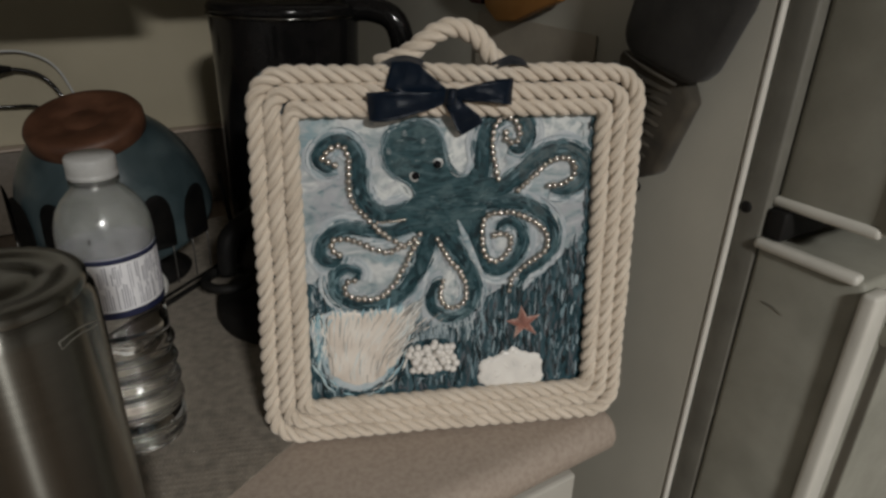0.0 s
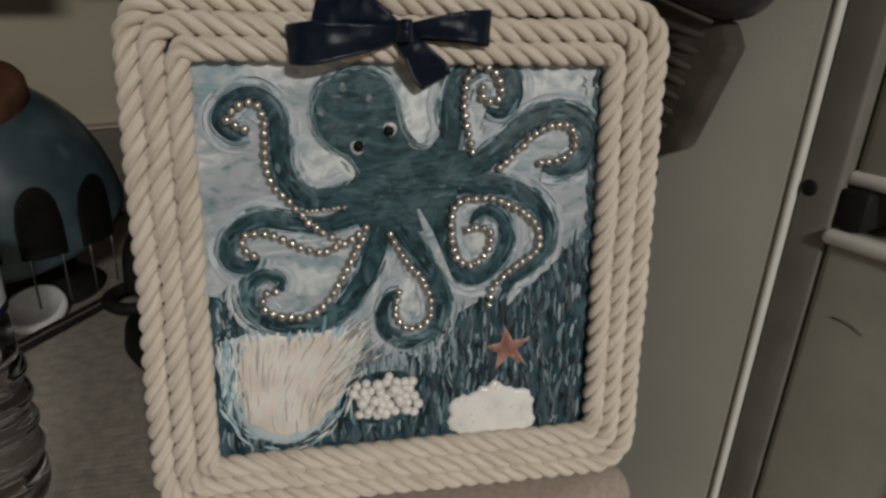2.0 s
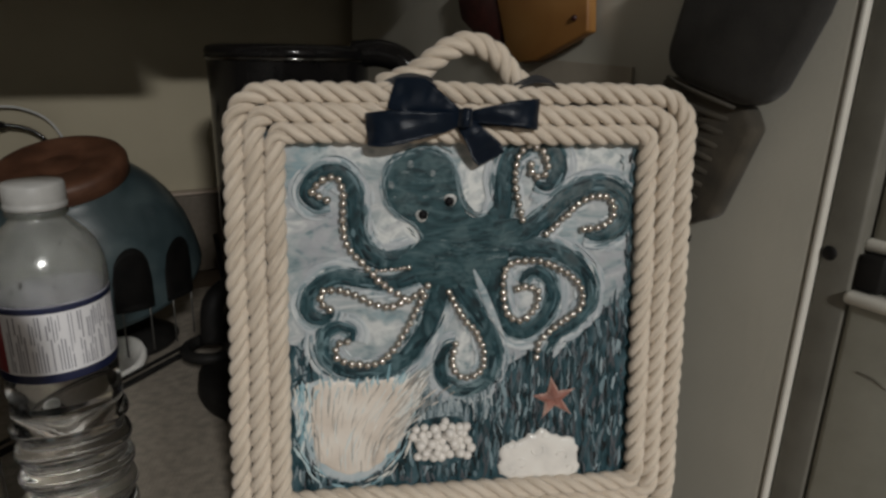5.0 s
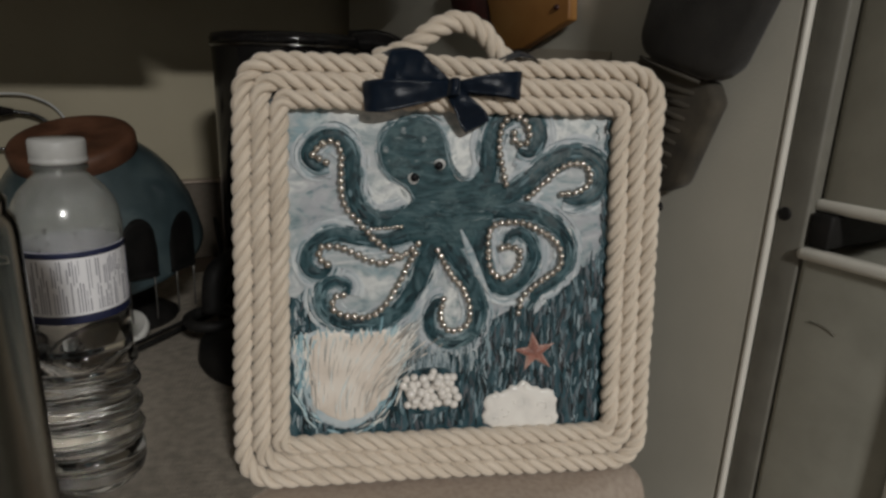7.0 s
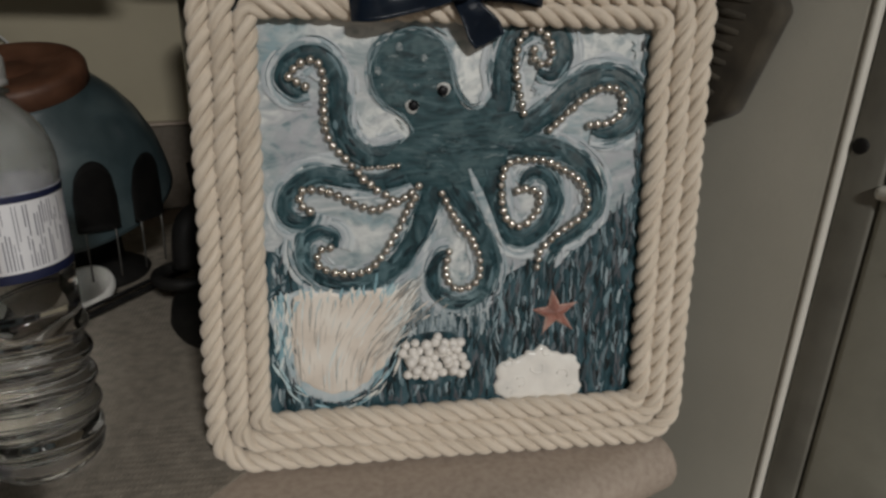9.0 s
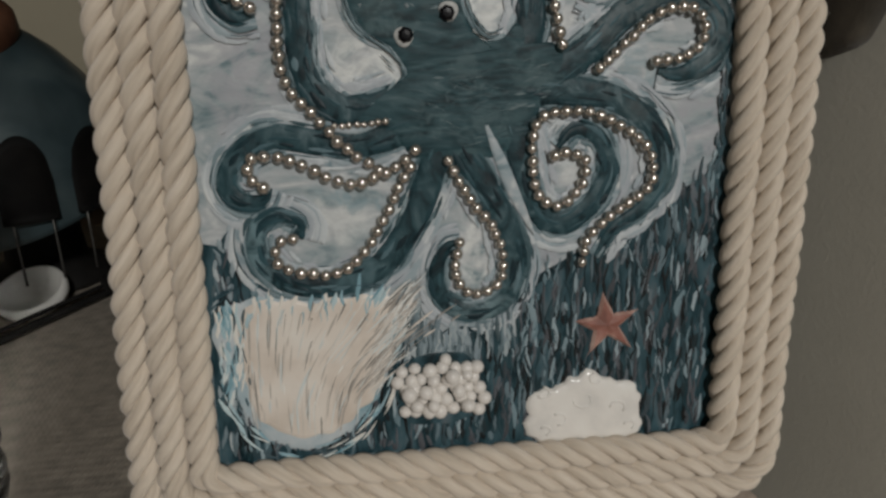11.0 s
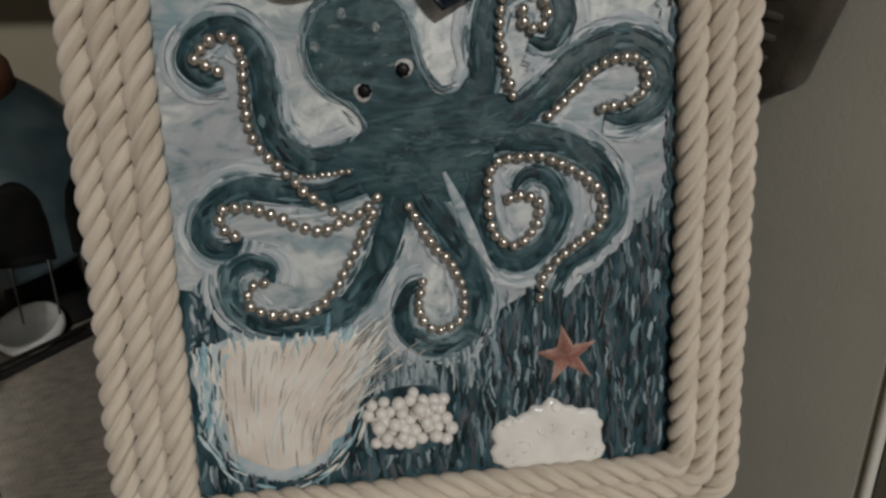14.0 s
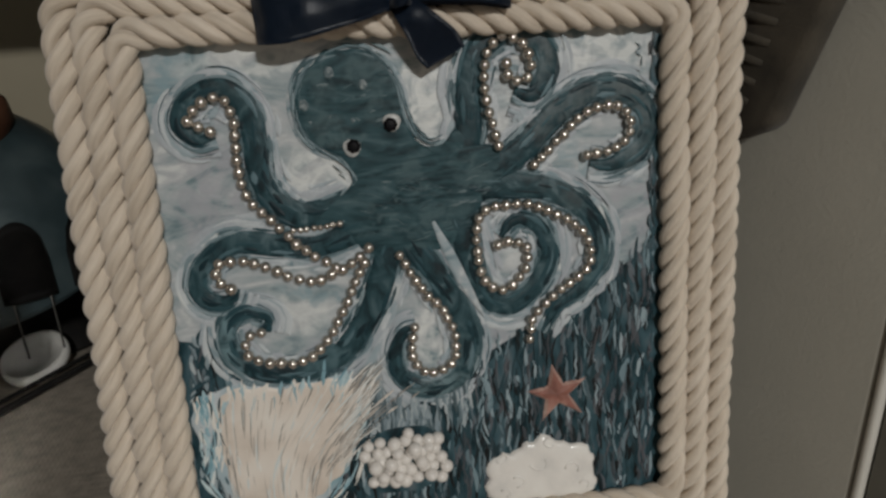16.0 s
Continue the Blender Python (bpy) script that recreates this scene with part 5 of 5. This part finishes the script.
part("wall", lathe([(0.094, 0.001), (0.097, 0.0)] + [(bowl_r(0.115 * i / 24), 0.001 + 0.112 * i / 24) for i in range(25)] + [(0.03, 0.1135)], 64), GLAZE, bowl)
part("foot_ring", lathe([(0.0535, 0.108), (0.0565, 0.112), (0.0570, 0.124), (0.0548, 0.1280), (0.051, 0.1295), (0.046, 0.1297), (0.040, 0.1285), (0.0225, 0.1275), (0.0205, 0.1262), (0.018, 0.1258), (0.015, 0.1268), (0, 0.1270)], 56), TERRACOTTA, bowl, "unglazed brown clay foot")


rack = thing("dish_rack", Matrix.Translation((-0.322, 0.612, 1.000)) @ Matrix.Diagonal((0.89, 0.89, 0.89, 1)), "wire dish rack with black plastic tips round the bowl", "dish rack")


def tip(a0, a1):
    """A black cap, rounded at its top, that bends round the bowl."""
    bm = bmesh.new()
    rows = []
    for i in range(13):
        q = i / 6 - 1
        a = radians(a0 + (a1 - a0) * (q + 1) / 2)
        lo, hi = -0.008, 0.020 + 0.032 * math.sqrt(max(0.0, 1 - q * q))
        rows.append([])
        for k in range(9):
            h = lo + (hi - lo) * k / 8
            r = 0.1050 + 0.0022 * (1 - q ** 4)
            rows[-1].append(bm.verts.new((r * math.cos(a), r * math.sin(a), h)))
    for p, q2 in zip(rows, rows[1:]):
        for k in range(8):
            bm.faces.new((p[k], q2[k], q2[k + 1], p[k + 1]))
    bmesh.ops.solidify(bm, geom=bm.faces[:], thickness=0.001)
    return bm


for a in (-151, -125, -99, -73, -47, -21):
    cap_ob = part("tip", tip(a - 9.5, a + 9.5), MATT_BLACK, rack, "black plastic tip")
    for e in (-6.5, 6.5):
        ca, sa = math.cos(radians(a + e)), math.sin(radians(a + e))
        part("wire", tube([Vector((r * ca, r * sa, h)) for r, h in ((0.1058, -0.004), (0.1058, -0.020), (0.1056, -0.036), (0.1052, -0.052))], 0.0008, 6), WIRE, cap_ob, "thin grey wire")
rod_ends = ((-0.3480, 0.412, LINED + 0.007), (-0.2180, 0.724, LINED + 0.007))
to_rack = rack.matrix_world.inverted()
for dx, dz, r in ((0.0, 0.0, 0.0030), (-0.0065, 0.0030, 0.0018)):
    part("rod", tube(even([to_rack @ (Vector(p) + Vector((dx, -dx * 0.4, dz))) for p in rod_ends], 0.02), r, 8), MATT_BLACK, rack, "straight black rod")
part("rod", tube(even([to_rack @ Vector(p) for p in ((-0.262, 0.745, 1.000), (-0.232, 0.690, LINED + 0.010))], 0.01), 0.0030, 8), MATT_BLACK, rack, "straight black rod")

stand = thing("bowl_stand", Matrix.Translation((-0.335, 0.665, LINED)), "low matt black stand under the glazed bowl", "stand")
part("column", lathe([(0, 0.0), (0.050, 0.0), (0.052, 0.004), (0.030, 0.016), (0.026, 0.060), (0.040, 0.072), (0, 0.072)], 48), MATT_BLACK, stand)
part("plate", lathe([(0, 0.0725), (0.060, 0.0725), (0.062, 0.078), (0.058, 0.082), (0, 0.082)], 48), MATT_BLACK, stand)

# small things on the liner
lidm = thing("saucer", Matrix.Translation((-0.308, 0.600, LINED + 0.0096)) @ pose(0, 0, 0, 23, 0, 0), "small white plastic saucer lying on the liner", "saucer")
part("shell", lathe([(0, 0.003), (0.019, 0.003), (0.021, 0.010), (0.0235, 0.010), (0.0245, 0.004), (0.0235, 0.0), (0, 0.0)], 40), WHITE_PLASTIC, lidm)
lead = thing("appliance_lead", ROOM, "black appliance cord with a plug hanging before the wall", "power cord")
part("cord", tube(spline([(-0.040, 0.945, 1.1105), (-0.022, 0.945, 1.109), (-0.005, 0.944, 1.1045), (0.008, 0.942, 1.095), (0.020, 0.935, 1.075), (0.030, 0.925, 1.04), (0.035, 0.915, 1.00), (0.04, 0.90, LINED + 0.004)], 0.006), 0.0024, 10), BLACK, lead)
part("plug", tube(even([Vector((-0.085, 0.945, 1.1080)), Vector((-0.060, 0.945, 1.1100)), Vector((-0.026, 0.945, 1.1098))], 0.004), lambda f: 0.0085 if f < 0.6 else 0.0085 - 0.0125 * (f - 0.6), 12), BLACK, lead)
part("cord", tube(spline([(-0.20, 0.945, 1.075), (-0.10, 0.945, 1.068), (-0.04, 0.945, 1.066), (-0.005, 0.940, 1.062), (0.02, 0.93, 1.03)], 0.008), 0.0018, 10), BLACK, lead)
tagged(part("white_cable", tube(spline([ROOM @ Vector(p) for p in ((-0.16, 0.950, 1.116), (-0.08, 0.950, 1.127), (-0.03, 0.950, 1.1300), (-0.007, 0.950, 1.1270), (0.016, 0.949, 1.114), (0.030, 0.946, 1.088), (0.038, 0.935, 1.045), (0.045, 0.915, LINED + 0.003))], 0.007), 0.0014, 10), CAP), "thin white cable hanging down the wall", "cable")
case = tagged(part("black_case", box(-0.075, 0.075, -0.03, 0.03, 0, 0.170, 0.008, 3), MATT_BLACK, m=Matrix.Translation((-0.345, 0.375, LINED)) @ pose(0, 0, 0, 0, 0, -35)), "matt black case standing behind the steel flask", "case")
